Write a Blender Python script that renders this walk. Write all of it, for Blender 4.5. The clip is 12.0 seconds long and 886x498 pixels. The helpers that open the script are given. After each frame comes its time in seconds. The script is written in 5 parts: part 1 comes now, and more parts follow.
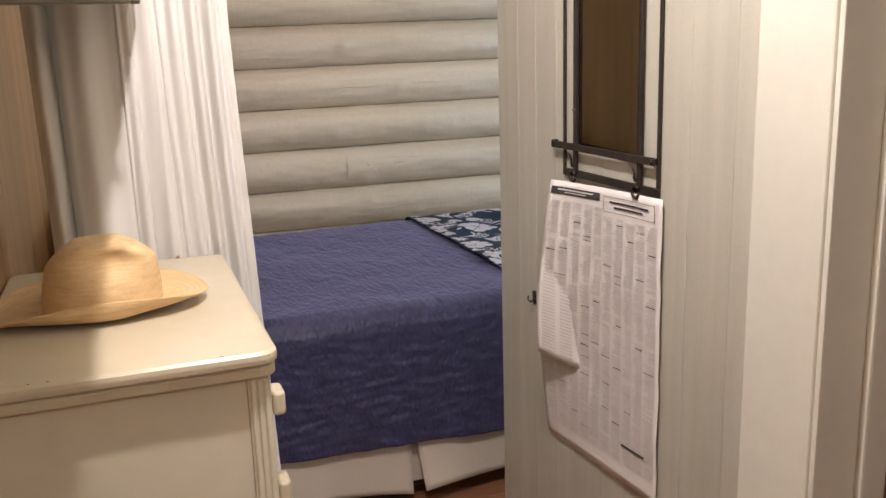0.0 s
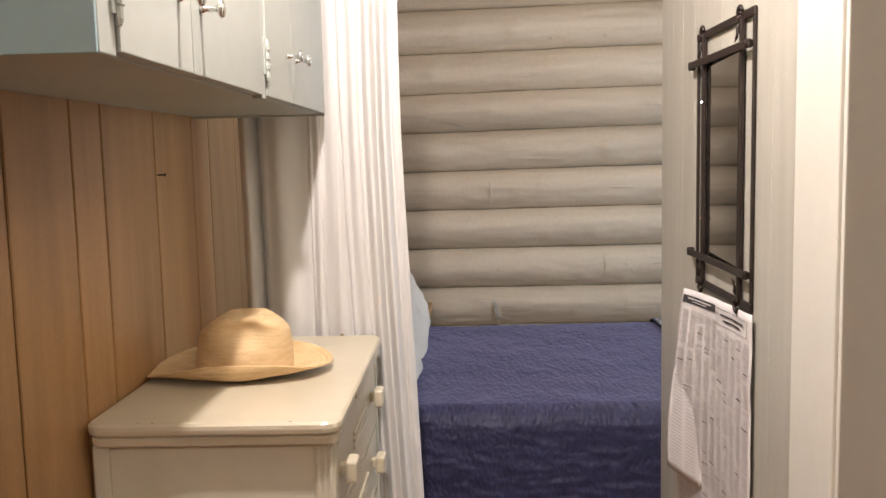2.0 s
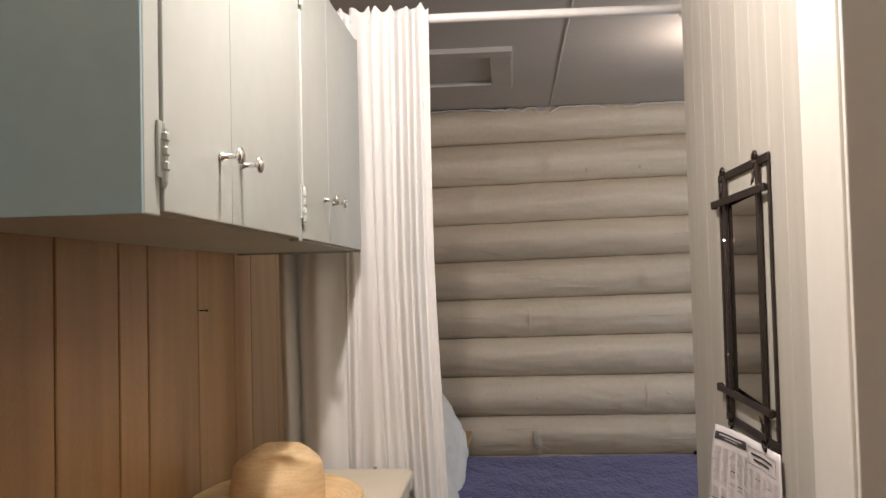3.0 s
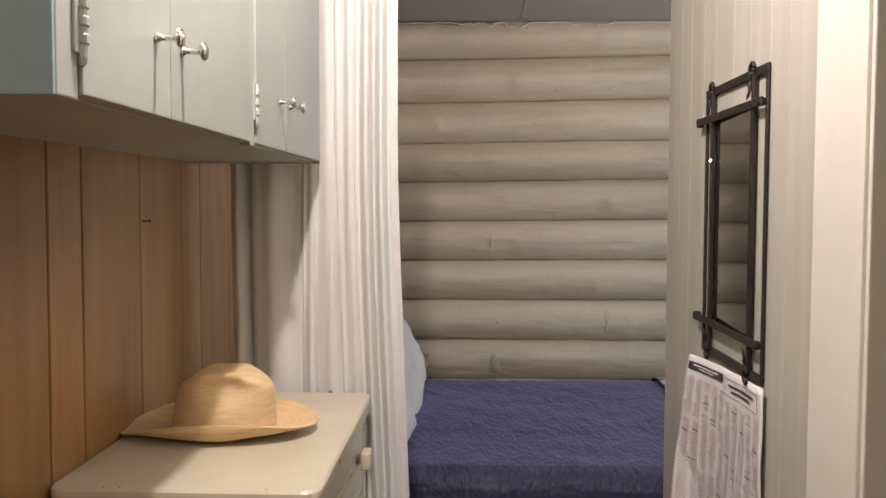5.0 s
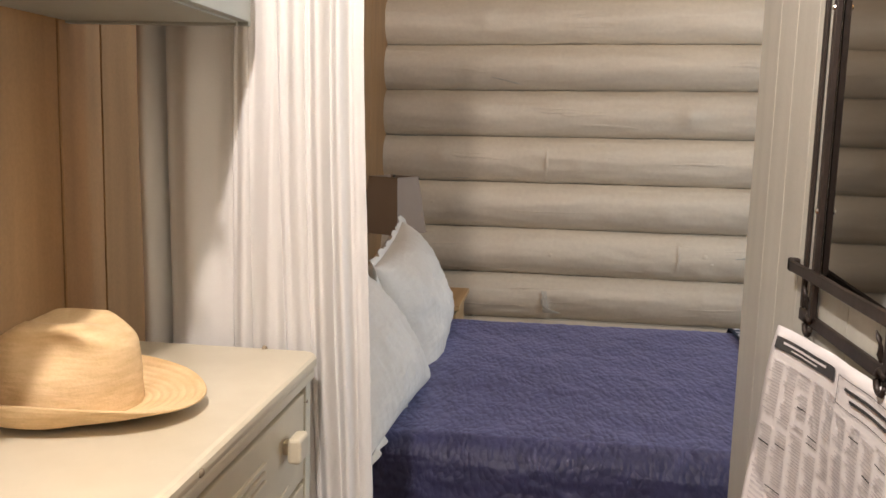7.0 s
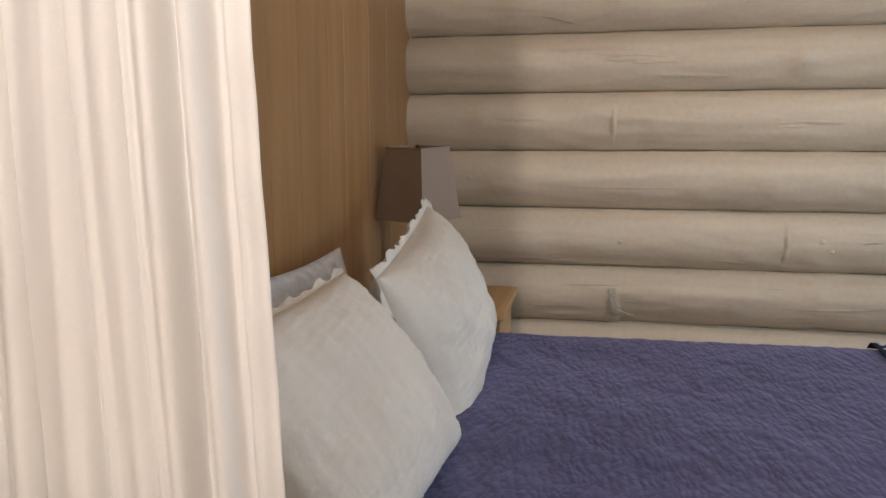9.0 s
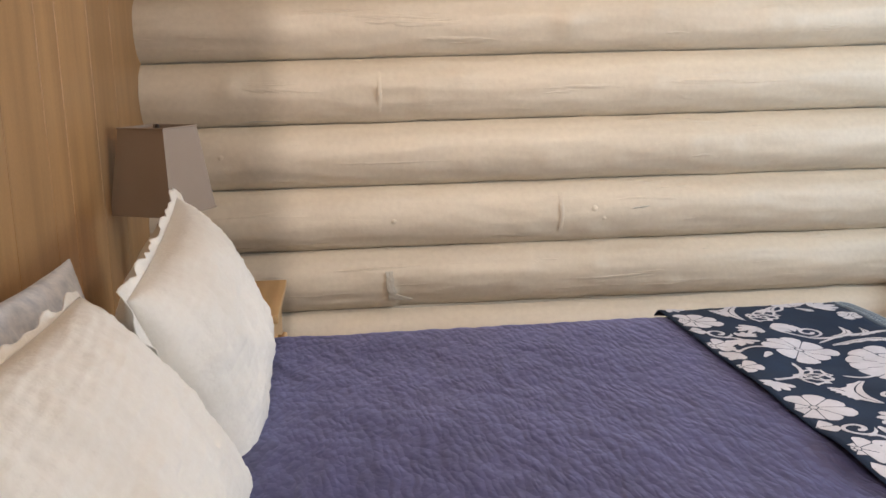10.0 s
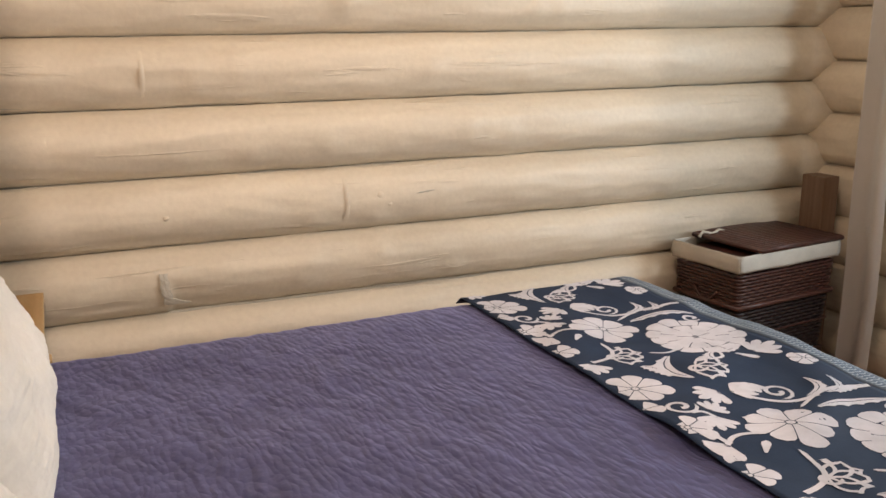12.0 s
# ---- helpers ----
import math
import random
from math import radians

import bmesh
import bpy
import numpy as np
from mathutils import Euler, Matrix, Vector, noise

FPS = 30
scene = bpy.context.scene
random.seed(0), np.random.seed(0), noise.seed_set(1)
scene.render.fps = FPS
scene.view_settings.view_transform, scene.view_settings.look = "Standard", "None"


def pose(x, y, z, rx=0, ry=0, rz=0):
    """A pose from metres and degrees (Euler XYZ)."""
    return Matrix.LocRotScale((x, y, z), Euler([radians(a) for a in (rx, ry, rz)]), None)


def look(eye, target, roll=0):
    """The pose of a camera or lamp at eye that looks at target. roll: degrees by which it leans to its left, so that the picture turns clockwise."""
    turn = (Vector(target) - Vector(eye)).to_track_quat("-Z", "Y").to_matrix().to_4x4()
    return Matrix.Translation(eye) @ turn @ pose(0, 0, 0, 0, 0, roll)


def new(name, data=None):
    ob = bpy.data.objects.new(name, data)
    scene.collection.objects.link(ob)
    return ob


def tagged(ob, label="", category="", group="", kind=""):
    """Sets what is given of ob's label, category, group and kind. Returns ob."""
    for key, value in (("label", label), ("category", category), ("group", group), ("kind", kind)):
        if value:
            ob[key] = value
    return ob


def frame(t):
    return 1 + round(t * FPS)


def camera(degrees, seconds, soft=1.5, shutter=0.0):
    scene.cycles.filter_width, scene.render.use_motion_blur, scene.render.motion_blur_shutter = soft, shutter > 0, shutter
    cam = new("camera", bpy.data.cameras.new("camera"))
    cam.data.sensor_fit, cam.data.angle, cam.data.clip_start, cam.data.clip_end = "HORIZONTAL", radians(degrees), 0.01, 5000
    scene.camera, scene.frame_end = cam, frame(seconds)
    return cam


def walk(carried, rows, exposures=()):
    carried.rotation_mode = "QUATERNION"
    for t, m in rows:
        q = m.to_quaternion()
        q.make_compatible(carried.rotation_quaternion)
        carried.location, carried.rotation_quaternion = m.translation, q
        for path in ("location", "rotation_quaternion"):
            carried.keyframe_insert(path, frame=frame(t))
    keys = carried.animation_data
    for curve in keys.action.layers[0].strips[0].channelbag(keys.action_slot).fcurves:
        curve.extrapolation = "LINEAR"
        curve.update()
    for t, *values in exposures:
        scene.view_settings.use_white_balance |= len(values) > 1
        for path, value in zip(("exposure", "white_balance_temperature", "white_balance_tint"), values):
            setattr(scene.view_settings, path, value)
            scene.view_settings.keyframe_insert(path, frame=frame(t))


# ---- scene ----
cam = camera(53.8, 12.0)
PATH = [
    (0, (0.014, 0.011, 1.519), (0.681, 1.843, 1.074), -1.8),
    (0.5, (0.108, -0.019, 1.512), (0.58, 1.871, 1.062), -4.2),
    (1, (0.235, -0.004, 1.499), (0.59, 1.911, 1.044), -2.2),
    (1.5, (0.344, -0.072, 1.501), (0.37, 1.883, 1.081), -2.7),
    (2, (0.427, -0.152, 1.526), (0.367, 1.836, 1.315), -1.3),
    (2.5, (0.448, -0.195, 1.543), (0.284, 1.798, 1.491), -1.4),
    (3, (0.461, -0.201, 1.553), (0.305, 1.792, 1.626), -1.4),
    (3.2, (0.463, -0.202, 1.557), (0.299, 1.786, 1.692), -1.2),
    (4.8, (0.449, -0.134, 1.55), (0.369, 1.864, 1.5), -0.2),
    (5, (0.439, -0.069, 1.538), (0.375, 1.927, 1.434), 0.2),
    (5.5, (0.418, 0.091, 1.524), (0.429, 2.084, 1.352), 1.0),
    (6, (0.433, 0.246, 1.497), (0.464, 2.233, 1.273), 0.6),
    (6.5, (0.551, 0.403, 1.487), (0.324, 2.37, 1.206), 2.2),
    (7, (0.588, 0.559, 1.474), (0.345, 2.525, 1.199), 1.6),
    (7.2, (0.571, 0.668, 1.473), (0.346, 2.637, 1.202), 3.1),
    (8.8, (0.531, 1.337, 1.428), (0.185, 3.283, 1.122), 0.1),
    (9, (0.52, 1.415, 1.424), (0.164, 3.353, 1.081), -0.0),
    (9.5, (0.455, 1.606, 1.432), (0.394, 3.578, 1.104), -3.6),
    (10, (0.409, 1.736, 1.42), (0.637, 3.679, 1.005), -0.9),
    (10.5, (0.424, 1.84, 1.41), (0.847, 3.763, 1.059), -2.4),
    (11, (0.438, 1.878, 1.42), (1.135, 3.725, 1.099), -3.2),
    (11.5, (0.367, 1.919, 1.427), (1.13, 3.732, 1.067), -2.8),
    (12, (0.287, 1.917, 1.443), (1.08, 3.691, 0.967), -0.2),
]

EXPOSURE = [(0, 0.1, 6200, 11), (1.5, 0.12, 6200, 11), (2.2, 0.08, 6200, 11), (3.0, -0.42, 6150, 11), (3.2, -0.5, 6150, 11), (4.8, -0.42, 6150, 11), (5.5, -0.02, 6200, 11), (7.2, 0.10, 6300, 11),
            (8.8, -0.06, 6300, 11), (9.5, 0.28, 6350, 11), (10.0, 0.64, 6420, 12), (10.5, 0.86, 6500, 13), (11.0, 0.84, 6500, 14), (11.3, 0.70, 6550, 14), (11.6, 0.66, 6650, 14), (12.0, 0.66, 7250, 15)]
walk(cam, [(t, look(eye, target, roll)) for t, eye, target, roll in PATH], EXPOSURE)

# ---------------------------------------------------------------- light
world = bpy.data.worlds.new("sky")
scene.world = world
world.use_nodes = True
wn = world.node_tree.nodes
sky = wn.new("ShaderNodeTexSky")
sky.sky_type, sky.sun_disc = "NISHITA", False
sky.sun_elevation, sky.sun_rotation = radians(35), radians(200)
wn["Background"].inputs["Strength"].default_value = 0.12
world.node_tree.links.new(sky.outputs["Color"], wn["Background"].inputs["Color"])


def area(name, m, sx, sy, watts, colour):
    data = bpy.data.lights.new(name, "AREA")
    data.shape, data.size, data.size_y, data.energy, data.color = "RECTANGLE", sx, sy, watts, colour
    ob = new(name, data)
    ob.matrix_world = m
    return ob


HALL_X, HALL_Y, HALL_Z = 0.288, 0.955, 2.45
BED_X, BED_Y, BED_Z = 1.36, 3.32, 2.36
hall_data = bpy.data.lights.new("hall_bulb_light", "POINT")
hall_data.energy, hall_data.shadow_soft_size, hall_data.color = 86, 0.023, (1.0, 0.875, 0.80)
new("hall_bulb_light", hall_data).location = (HALL_X, HALL_Y, HALL_Z)
bulb_data = bpy.data.lights.new("bedroom_bulb_light", "POINT")
bulb_data.energy, bulb_data.shadow_soft_size, bulb_data.color = 20, 0.05, (1.0, 0.80, 0.66)
new("bedroom_bulb_light", bulb_data).location = (BED_X, BED_Y, BED_Z)
# added fill light behind the start, unseen; it lifts the south-facing sides
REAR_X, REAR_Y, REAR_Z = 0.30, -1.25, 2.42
rear_data = bpy.data.lights.new("rear_fill_light", "POINT")
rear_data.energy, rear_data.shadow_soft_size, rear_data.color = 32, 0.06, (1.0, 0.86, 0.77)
new("rear_fill_light", rear_data).location = (REAR_X, REAR_Y, REAR_Z)
area("window_daylight", pose(3.36, 3.15, 1.50, 0, 90, 0), 1.05, 1.1, 29, (0.66, 0.83, 1.0))

# ---------------------------------------------------------------- materials


def nodes_of(name):
    m = bpy.data.materials.new(name)
    m.use_nodes = True
    nt = m.node_tree
    return m, nt, nt.nodes["Principled BSDF"]


def surface(name, dark, light, rough=0.6, scale=(4, 4, 4), fine=60.0, bump=0.1, depth=0.004, metal=0.0, tone=0.0, sheen=0.0, detail=6.0, spec=0.5):
    """Two-scale mottled colour with a fine relief. scale stretches the large pattern along the axes."""
    m, nt, b = nodes_of(name)
    n, l = nt.nodes, nt.links
    co = n.new("ShaderNodeTexCoord")
    mp = n.new("ShaderNodeMapping")
    mp.inputs["Scale"].default_value = scale
    big = n.new("ShaderNodeTexNoise")
    big.inputs["Scale"].default_value, big.inputs["Detail"].default_value = 1.0, detail
    small = n.new("ShaderNodeTexNoise")
    small.inputs["Scale"].default_value, small.inputs["Detail"].default_value = fine, 3.0
    mix = n.new("ShaderNodeMath")
    mix.operation = "MULTIPLY_ADD"
    mix.inputs[1].default_value = 0.35
    ramp = n.new("ShaderNodeValToRGB")
    ramp.color_ramp.elements[0].position, ramp.color_ramp.elements[1].position = 0.42, 0.95
    ramp.color_ramp.elements[0].color, ramp.color_ramp.elements[1].color = (*dark, 1), (*light, 1)
    start = n.new("ShaderNodeObjectInfo")
    shift = n.new("ShaderNodeVectorMath")
    shift.operation = "MULTIPLY_ADD"
    shift.inputs[1].default_value = (1, 1, 1)
    l.new(start.outputs["Random"], shift.inputs[2])
    l.new(co.outputs["Object"], shift.inputs[0])
    l.new(shift.outputs["Vector"], mp.inputs["Vector"])
    l.new(mp.outputs["Vector"], big.inputs["Vector"])
    l.new(co.outputs["Object"], small.inputs["Vector"])
    l.new(small.outputs["Fac"], mix.inputs[0])
    l.new(big.outputs["Fac"], mix.inputs[2])
    l.new(mix.outputs[0], ramp.inputs["Fac"])
    out = ramp.outputs["Color"]
    if tone:
        info = n.new("ShaderNodeObjectInfo")
        hsv = n.new("ShaderNodeHueSaturation")
        rng = n.new("ShaderNodeMapRange")
        rng.inputs["To Min"].default_value, rng.inputs["To Max"].default_value = 1 - tone, 1 + tone
        l.new(info.outputs["Random"], rng.inputs["Value"])
        l.new(rng.outputs["Result"], hsv.inputs["Value"])
        l.new(out, hsv.inputs["Color"])
        out = hsv.outputs["Color"]
    l.new(out, b.inputs["Base Color"])
    b.inputs["Roughness"].default_value, b.inputs["Metallic"].default_value = rough, metal
    b.inputs["Specular IOR Level"].default_value = spec
    if sheen:
        b.inputs["Sheen Weight"].default_value = sheen
        b.inputs["Sheen Tint"].default_value = (*[min(1.0, 1.4 * c / max(light)) for c in light], 1)
    bp = n.new("ShaderNodeBump")
    bp.inputs["Strength"].default_value, bp.inputs["Distance"].default_value = bump, depth
    l.new(mix.outputs[0], bp.inputs["Height"])
    l.new(bp.outputs["Normal"], b.inputs["Normal"])
    return m


def wood(name, dark, light, rough=0.45, axis="z", ring=14.0, tone=0.08, streak=40.0, bump=0.12):
    """Straight grain along one axis."""
    sc = {"z": (streak, streak, 1.6), "y": (streak, 1.6, streak), "x": (1.6, streak, streak)}[axis]
    m = surface(name, dark, light, rough, sc, 150.0, bump, 0.0015, tone=tone)
    return m


M_LOG = surface("painted_log", (0.570, 0.488, 0.372), (0.745, 0.658, 0.517), 0.5, (0.7, 9, 9), 55, 0.22, 0.010, tone=0.04)


def add_checks(m):
    """Drying cracks along the grain, and knots, as relief under the paint."""
    nt = m.node_tree
    n, l = nt.nodes, nt.links
    b = n["Principled BSDF"]
    old = b.inputs["Normal"].links[0].from_socket
    co = n.new("ShaderNodeTexCoord")
    mp = n.new("ShaderNodeMapping")
    mp.inputs["Scale"].default_value = (2.0, 24, 24)
    tx = n.new("ShaderNodeTexNoise")
    tx.inputs["Scale"].default_value, tx.inputs["Detail"].default_value, tx.inputs["Distortion"].default_value = 1.0, 5.0, 0.6
    rp = n.new("ShaderNodeValToRGB")
    rp.color_ramp.elements[0].position, rp.color_ramp.elements[1].position = 0.64, 0.72
    vo = n.new("ShaderNodeTexVoronoi")
    vo.inputs["Scale"].default_value = 2.3
    kr = n.new("ShaderNodeMapRange")
    kr.inputs["From Min"].default_value, kr.inputs["From Max"].default_value = 0.03, 0.10
    kr.inputs["To Min"].default_value, kr.inputs["To Max"].default_value = 0.8, 0.0
    ad = n.new("ShaderNodeMath")
    ad.operation = "ADD"
    bp = n.new("ShaderNodeBump")
    bp.inputs["Strength"].default_value, bp.inputs["Distance"].default_value = 0.55, 0.006
    start = n.new("ShaderNodeObjectInfo")
    grow = n.new("ShaderNodeMath")
    grow.operation = "MULTIPLY"
    grow.inputs[1].default_value = 9.0
    shift = n.new("ShaderNodeVectorMath")
    shift.operation = "ADD"
    l.new(start.outputs["Random"], grow.inputs[0])
    l.new(grow.outputs[0], shift.inputs[1])
    l.new(co.outputs["Object"], shift.inputs[0])
    l.new(shift.outputs["Vector"], mp.inputs["Vector"])
    l.new(mp.outputs["Vector"], tx.inputs["Vector"])
    l.new(tx.outputs["Fac"], rp.inputs["Fac"])
    l.new(shift.outputs["Vector"], vo.inputs["Vector"])
    l.new(vo.outputs["Distance"], kr.inputs["Value"])
    l.new(rp.outputs["Color"], ad.inputs[0])
    l.new(kr.outputs["Result"], ad.inputs[1])
    l.new(ad.outputs[0], bp.inputs["Height"])
    l.new(old, bp.inputs["Normal"])
    l.new(bp.outputs["Normal"], b.inputs["Normal"])


add_checks(M_LOG)
M_CHINK = surface("log_chinking", (0.45, 0.39, 0.30), (0.60, 0.53, 0.42), 0.8, (3, 20, 20), 80, 0.6, 0.01)
M_PATCH = surface("pale_filler", (0.44, 0.40, 0.325), (0.57, 0.53, 0.45), 0.8, (9, 20, 20), 80, 0.6, 0.006)
M_PANEL = wood("oak_panelling", (0.285, 0.155, 0.060), (0.425, 0.243, 0.100), 0.42, "z", tone=0.09, streak=20, bump=0.2)
M_GROOVE = surface("groove_dark", (0.05, 0.03, 0.015), (0.09, 0.055, 0.03), 0.8)
M_TAUPE = wood("painted_boards", (0.41, 0.397, 0.338), (0.50, 0.486, 0.42), 0.4, "z", tone=0.03, streak=30)
M_TRIM = surface("trim_paint", (0.62, 0.61, 0.54), (0.715, 0.708, 0.635), 0.35, (2, 2, 1), 40, 0.06, 0.002)
M_CEIL = surface("ceiling_paint", (0.40, 0.385, 0.36), (0.50, 0.485, 0.455), 0.42, (1.2, 1.2, 1), 30, 0.1, 0.003)
M_PLASTER = surface("ragged_plaster", (0.55, 0.50, 0.47), (0.75, 0.70, 0.66), 0.9, (12, 12, 12), 70, 0.8, 0.01)
M_FLOOR = wood("floor_boards", (0.20, 0.085, 0.04), (0.37, 0.18, 0.095), 0.35, "x", tone=0.18, streak=18)
# one enamel in two tones: top and drawers darkened against the near bulb's light
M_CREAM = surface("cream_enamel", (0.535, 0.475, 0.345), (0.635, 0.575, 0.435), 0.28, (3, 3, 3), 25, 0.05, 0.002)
M_CREAM_SIDE = surface("cream_enamel_side_lightened", (0.62, 0.585, 0.46), (0.72, 0.69, 0.56), 0.34, (3, 3, 2), 22, 0.05, 0.002)
M_WORN = surface("bare_wood_chip", (0.22, 0.17, 0.11), (0.32, 0.25, 0.16), 0.8)
M_CAB = surface("cabinet_paint", (0.345, 0.365, 0.33), (0.42, 0.44, 0.40), 0.48, (2, 2, 1.2), 30, 0.05, 0.002)
M_CABSIDE = surface("cabinet_side_paint", (0.245, 0.37, 0.405), (0.315, 0.45, 0.485), 0.42, (2, 2, 2), 30, 0.05, 0.002)
M_CHROME = surface("chrome", (0.75, 0.74, 0.72), (0.85, 0.84, 0.82), 0.08, metal=1.0, bump=0.0)
M_IRON = surface("black_iron", (0.018, 0.012, 0.009), (0.045, 0.032, 0.026), 0.5, (20, 20, 20), 120, 0.3, 0.002, metal=0.35)
M_MIRROR = surface("mirror_glass", (0.33, 0.315, 0.285), (0.37, 0.35, 0.32), 0.04, metal=1.0, bump=0.0)
M_PAPER = surface("printed_paper", (0.66, 0.63, 0.62), (0.76, 0.73, 0.72), 0.7, (8, 8, 8), 40, 0.15, 0.003, spec=0.2)
M_INK = surface("black_ink", (0.03, 0.028, 0.03), (0.05, 0.05, 0.05), 0.6)
M_GREYINK = surface("grey_print", (0.50, 0.47, 0.48), (0.64, 0.61, 0.61), 0.7, (60, 60, 60), 300, 0.0, spec=0.2)
M_STRAW = surface("woven_straw", (0.58, 0.405, 0.205), (0.74, 0.55, 0.315), 0.6, (26, 26, 150), 260, 0.5, 0.002, spec=0.2)
M_SHEER = surface("white_cotton_curtain", (0.78, 0.76, 0.725), (0.86, 0.845, 0.81), 0.85, (2, 2, 1), 400, 0.12, 0.001, sheen=0.2, spec=0.2)


def let_light_through(m, share_of):
    """Thin cloth: part of the light that falls on one side leaves on the other."""
    nt = m.node_tree
    n, l = nt.nodes, nt.links
    b, out = n["Principled BSDF"], n["Material Output"]
    thin = n.new("ShaderNodeBsdfTranslucent")
    mix = n.new("ShaderNodeMixShader")
    mix.inputs["Fac"].default_value = share_of
    l.new(b.inputs["Base Color"].links[0].from_socket, thin.inputs["Color"])
    l.new(b.outputs["BSDF"], mix.inputs[1])
    l.new(thin.outputs["BSDF"], mix.inputs[2])
    l.new(mix.outputs["Shader"], out.inputs["Surface"])


let_light_through(M_SHEER, 0.2)
M_RCURT = surface("pale_window_curtain", (0.74, 0.71, 0.68), (0.83, 0.81, 0.78), 0.85, (2, 2, 1), 300, 0.1, 0.001, spec=0.2)
let_light_through(M_RCURT, 0.55)
M_SKIRT = surface("cream_bed_skirt", (0.50, 0.455, 0.385), (0.60, 0.55, 0.475), 0.85, (4, 4, 4), 200, 0.2, 0.002, spec=0.2)
M_PILLOW = surface("cream_cotton", (0.70, 0.665, 0.595), (0.81, 0.78, 0.715), 0.85, (5, 5, 5), 110, 0.5, 0.007, sheen=0.2, spec=0.2)
M_BLUEPILLOW = surface("blue_print_cotton", (0.42, 0.46, 0.52), (0.74, 0.74, 0.74), 0.85, (30, 30, 30), 120, 0.1, spec=0.2)
M_QUILT = surface("navy_quilt", (0.023, 0.024, 0.062), (0.047, 0.048, 0.122), 0.48, (22, 8, 22), 40, 0.35, 0.010, sheen=0.35, spec=0.35)


def add_puckers(m):
    """Small stitched puckers as relief."""
    nt = m.node_tree
    n, l = nt.nodes, nt.links
    b = n["Principled BSDF"]
    old = b.inputs["Normal"].links[0].from_socket
    co = n.new("ShaderNodeTexCoord")
    wob = n.new("ShaderNodeTexNoise")
    wob.inputs["Scale"].default_value, wob.inputs["Detail"].default_value = 9.0, 3.0
    mixv = n.new("ShaderNodeVectorMath")
    mixv.operation = "MULTIPLY_ADD"
    mixv.inputs[1].default_value = (0.05, 0.05, 0.05)
    mp = n.new("ShaderNodeMapping")
    mp.inputs["Scale"].default_value = (72, 24, 44)
    vo = n.new("ShaderNodeTexVoronoi")
    vo.inputs["Scale"].default_value = 1.0
    bp = n.new("ShaderNodeBump")
    bp.invert = True
    bp.inputs["Strength"].default_value, bp.inputs["Distance"].default_value = 0.62, 0.006
    l.new(co.outputs["Object"], wob.inputs["Vector"])
    l.new(wob.outputs["Color"], mixv.inputs[0])
    l.new(co.outputs["Object"], mixv.inputs[2])
    l.new(mixv.outputs["Vector"], mp.inputs["Vector"])
    l.new(mp.outputs["Vector"], vo.inputs["Vector"])
    l.new(vo.outputs["Distance"], bp.inputs["Height"])
    l.new(old, bp.inputs["Normal"])
    l.new(bp.outputs["Normal"], b.inputs["Normal"])


add_puckers(M_QUILT)
M_RUNNER = surface("navy_runner", (0.009, 0.019, 0.042), (0.016, 0.032, 0.066), 0.75, (8, 8, 8), 200, 0.2, 0.002, spec=0.2)
M_PRINT = surface("white_print", (0.45, 0.45, 0.49), (0.58, 0.57, 0.61), 0.8, (20, 20, 20), 200, 0.1, 0.001, spec=0.2)
M_BORDER = surface("border_blue", (0.07, 0.10, 0.14), (0.12, 0.16, 0.21), 0.8, (30, 30, 30), 200, 0.2, spec=0.2)
M_BORDERL = surface("border_pale", (0.30, 0.35, 0.38), (0.40, 0.44, 0.47), 0.8, spec=0.2)
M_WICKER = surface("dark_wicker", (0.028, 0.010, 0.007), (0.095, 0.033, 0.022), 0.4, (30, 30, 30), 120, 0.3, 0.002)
# lower weave: dark willow, blackened further by shade put into its colour
M_WICKER_SHADED = surface("blackish_shaded_wicker", (0.009, 0.005, 0.0045), (0.026, 0.011, 0.009), 0.45, (30, 30, 30), 120, 0.3, 0.002)
M_LINER = surface("cream_liner", (0.44, 0.41, 0.35), (0.56, 0.53, 0.46), 0.85, (10, 10, 10), 200, 0.2, 0.002, spec=0.2)
M_SHADE = surface("taupe_lamp_shade", (0.33, 0.26, 0.205), (0.40, 0.325, 0.265), 0.8, (3, 3, 3), 400, 0.2, 0.001, spec=0.2)
M_GLASS = surface("lamp_base_glass", (0.5, 0.5, 0.48), (0.6, 0.6, 0.58), 0.1, metal=0.6, bump=0.0)
M_PINE = wood("pine_top", (0.42, 0.25, 0.10), (0.58, 0.38, 0.18), 0.4, "y", tone=0.05)
M_BROWN = wood("brown_stained_board", (0.13, 0.07, 0.04), (0.22, 0.13, 0.08), 0.5, "z")
M_BLUE = surface("blue_plastic", (0.03, 0.22, 0.50), (0.10, 0.36, 0.66), 0.3, (10, 10, 10), 60, 0.2)
M_POLE = surface("white_pole", (0.62, 0.60, 0.57), (0.70, 0.68, 0.65), 0.35)

# ---------------------------------------------------------------- mesh helpers


def part(name, bm, material, parent=None, label="", smooth=False):
    me = bpy.data.meshes.new(name)
    if smooth:
        for f in bm.faces:
            f.smooth = True
    bm.to_mesh(me)
    bm.free()
    me.materials.append(material)
    ob = new(name, me)
    ob.parent = parent
    if label:
        ob["label"] = label
    return ob


def share(name, mesh, parent, loc=(0, 0, 0), rz=0.0):
    ob = new(name, mesh)
    ob.parent = parent
    ob.location = loc
    ob.rotation_euler = (0, 0, rz)
    return ob


def thing(name, label, category, group="", kind="", at=(0, 0, 0)):
    e = new(name)
    e.location = at
    return tagged(e, label, category, group, kind)


def setting(name, label=""):
    return tagged(new(name), label, "", "", "structure")


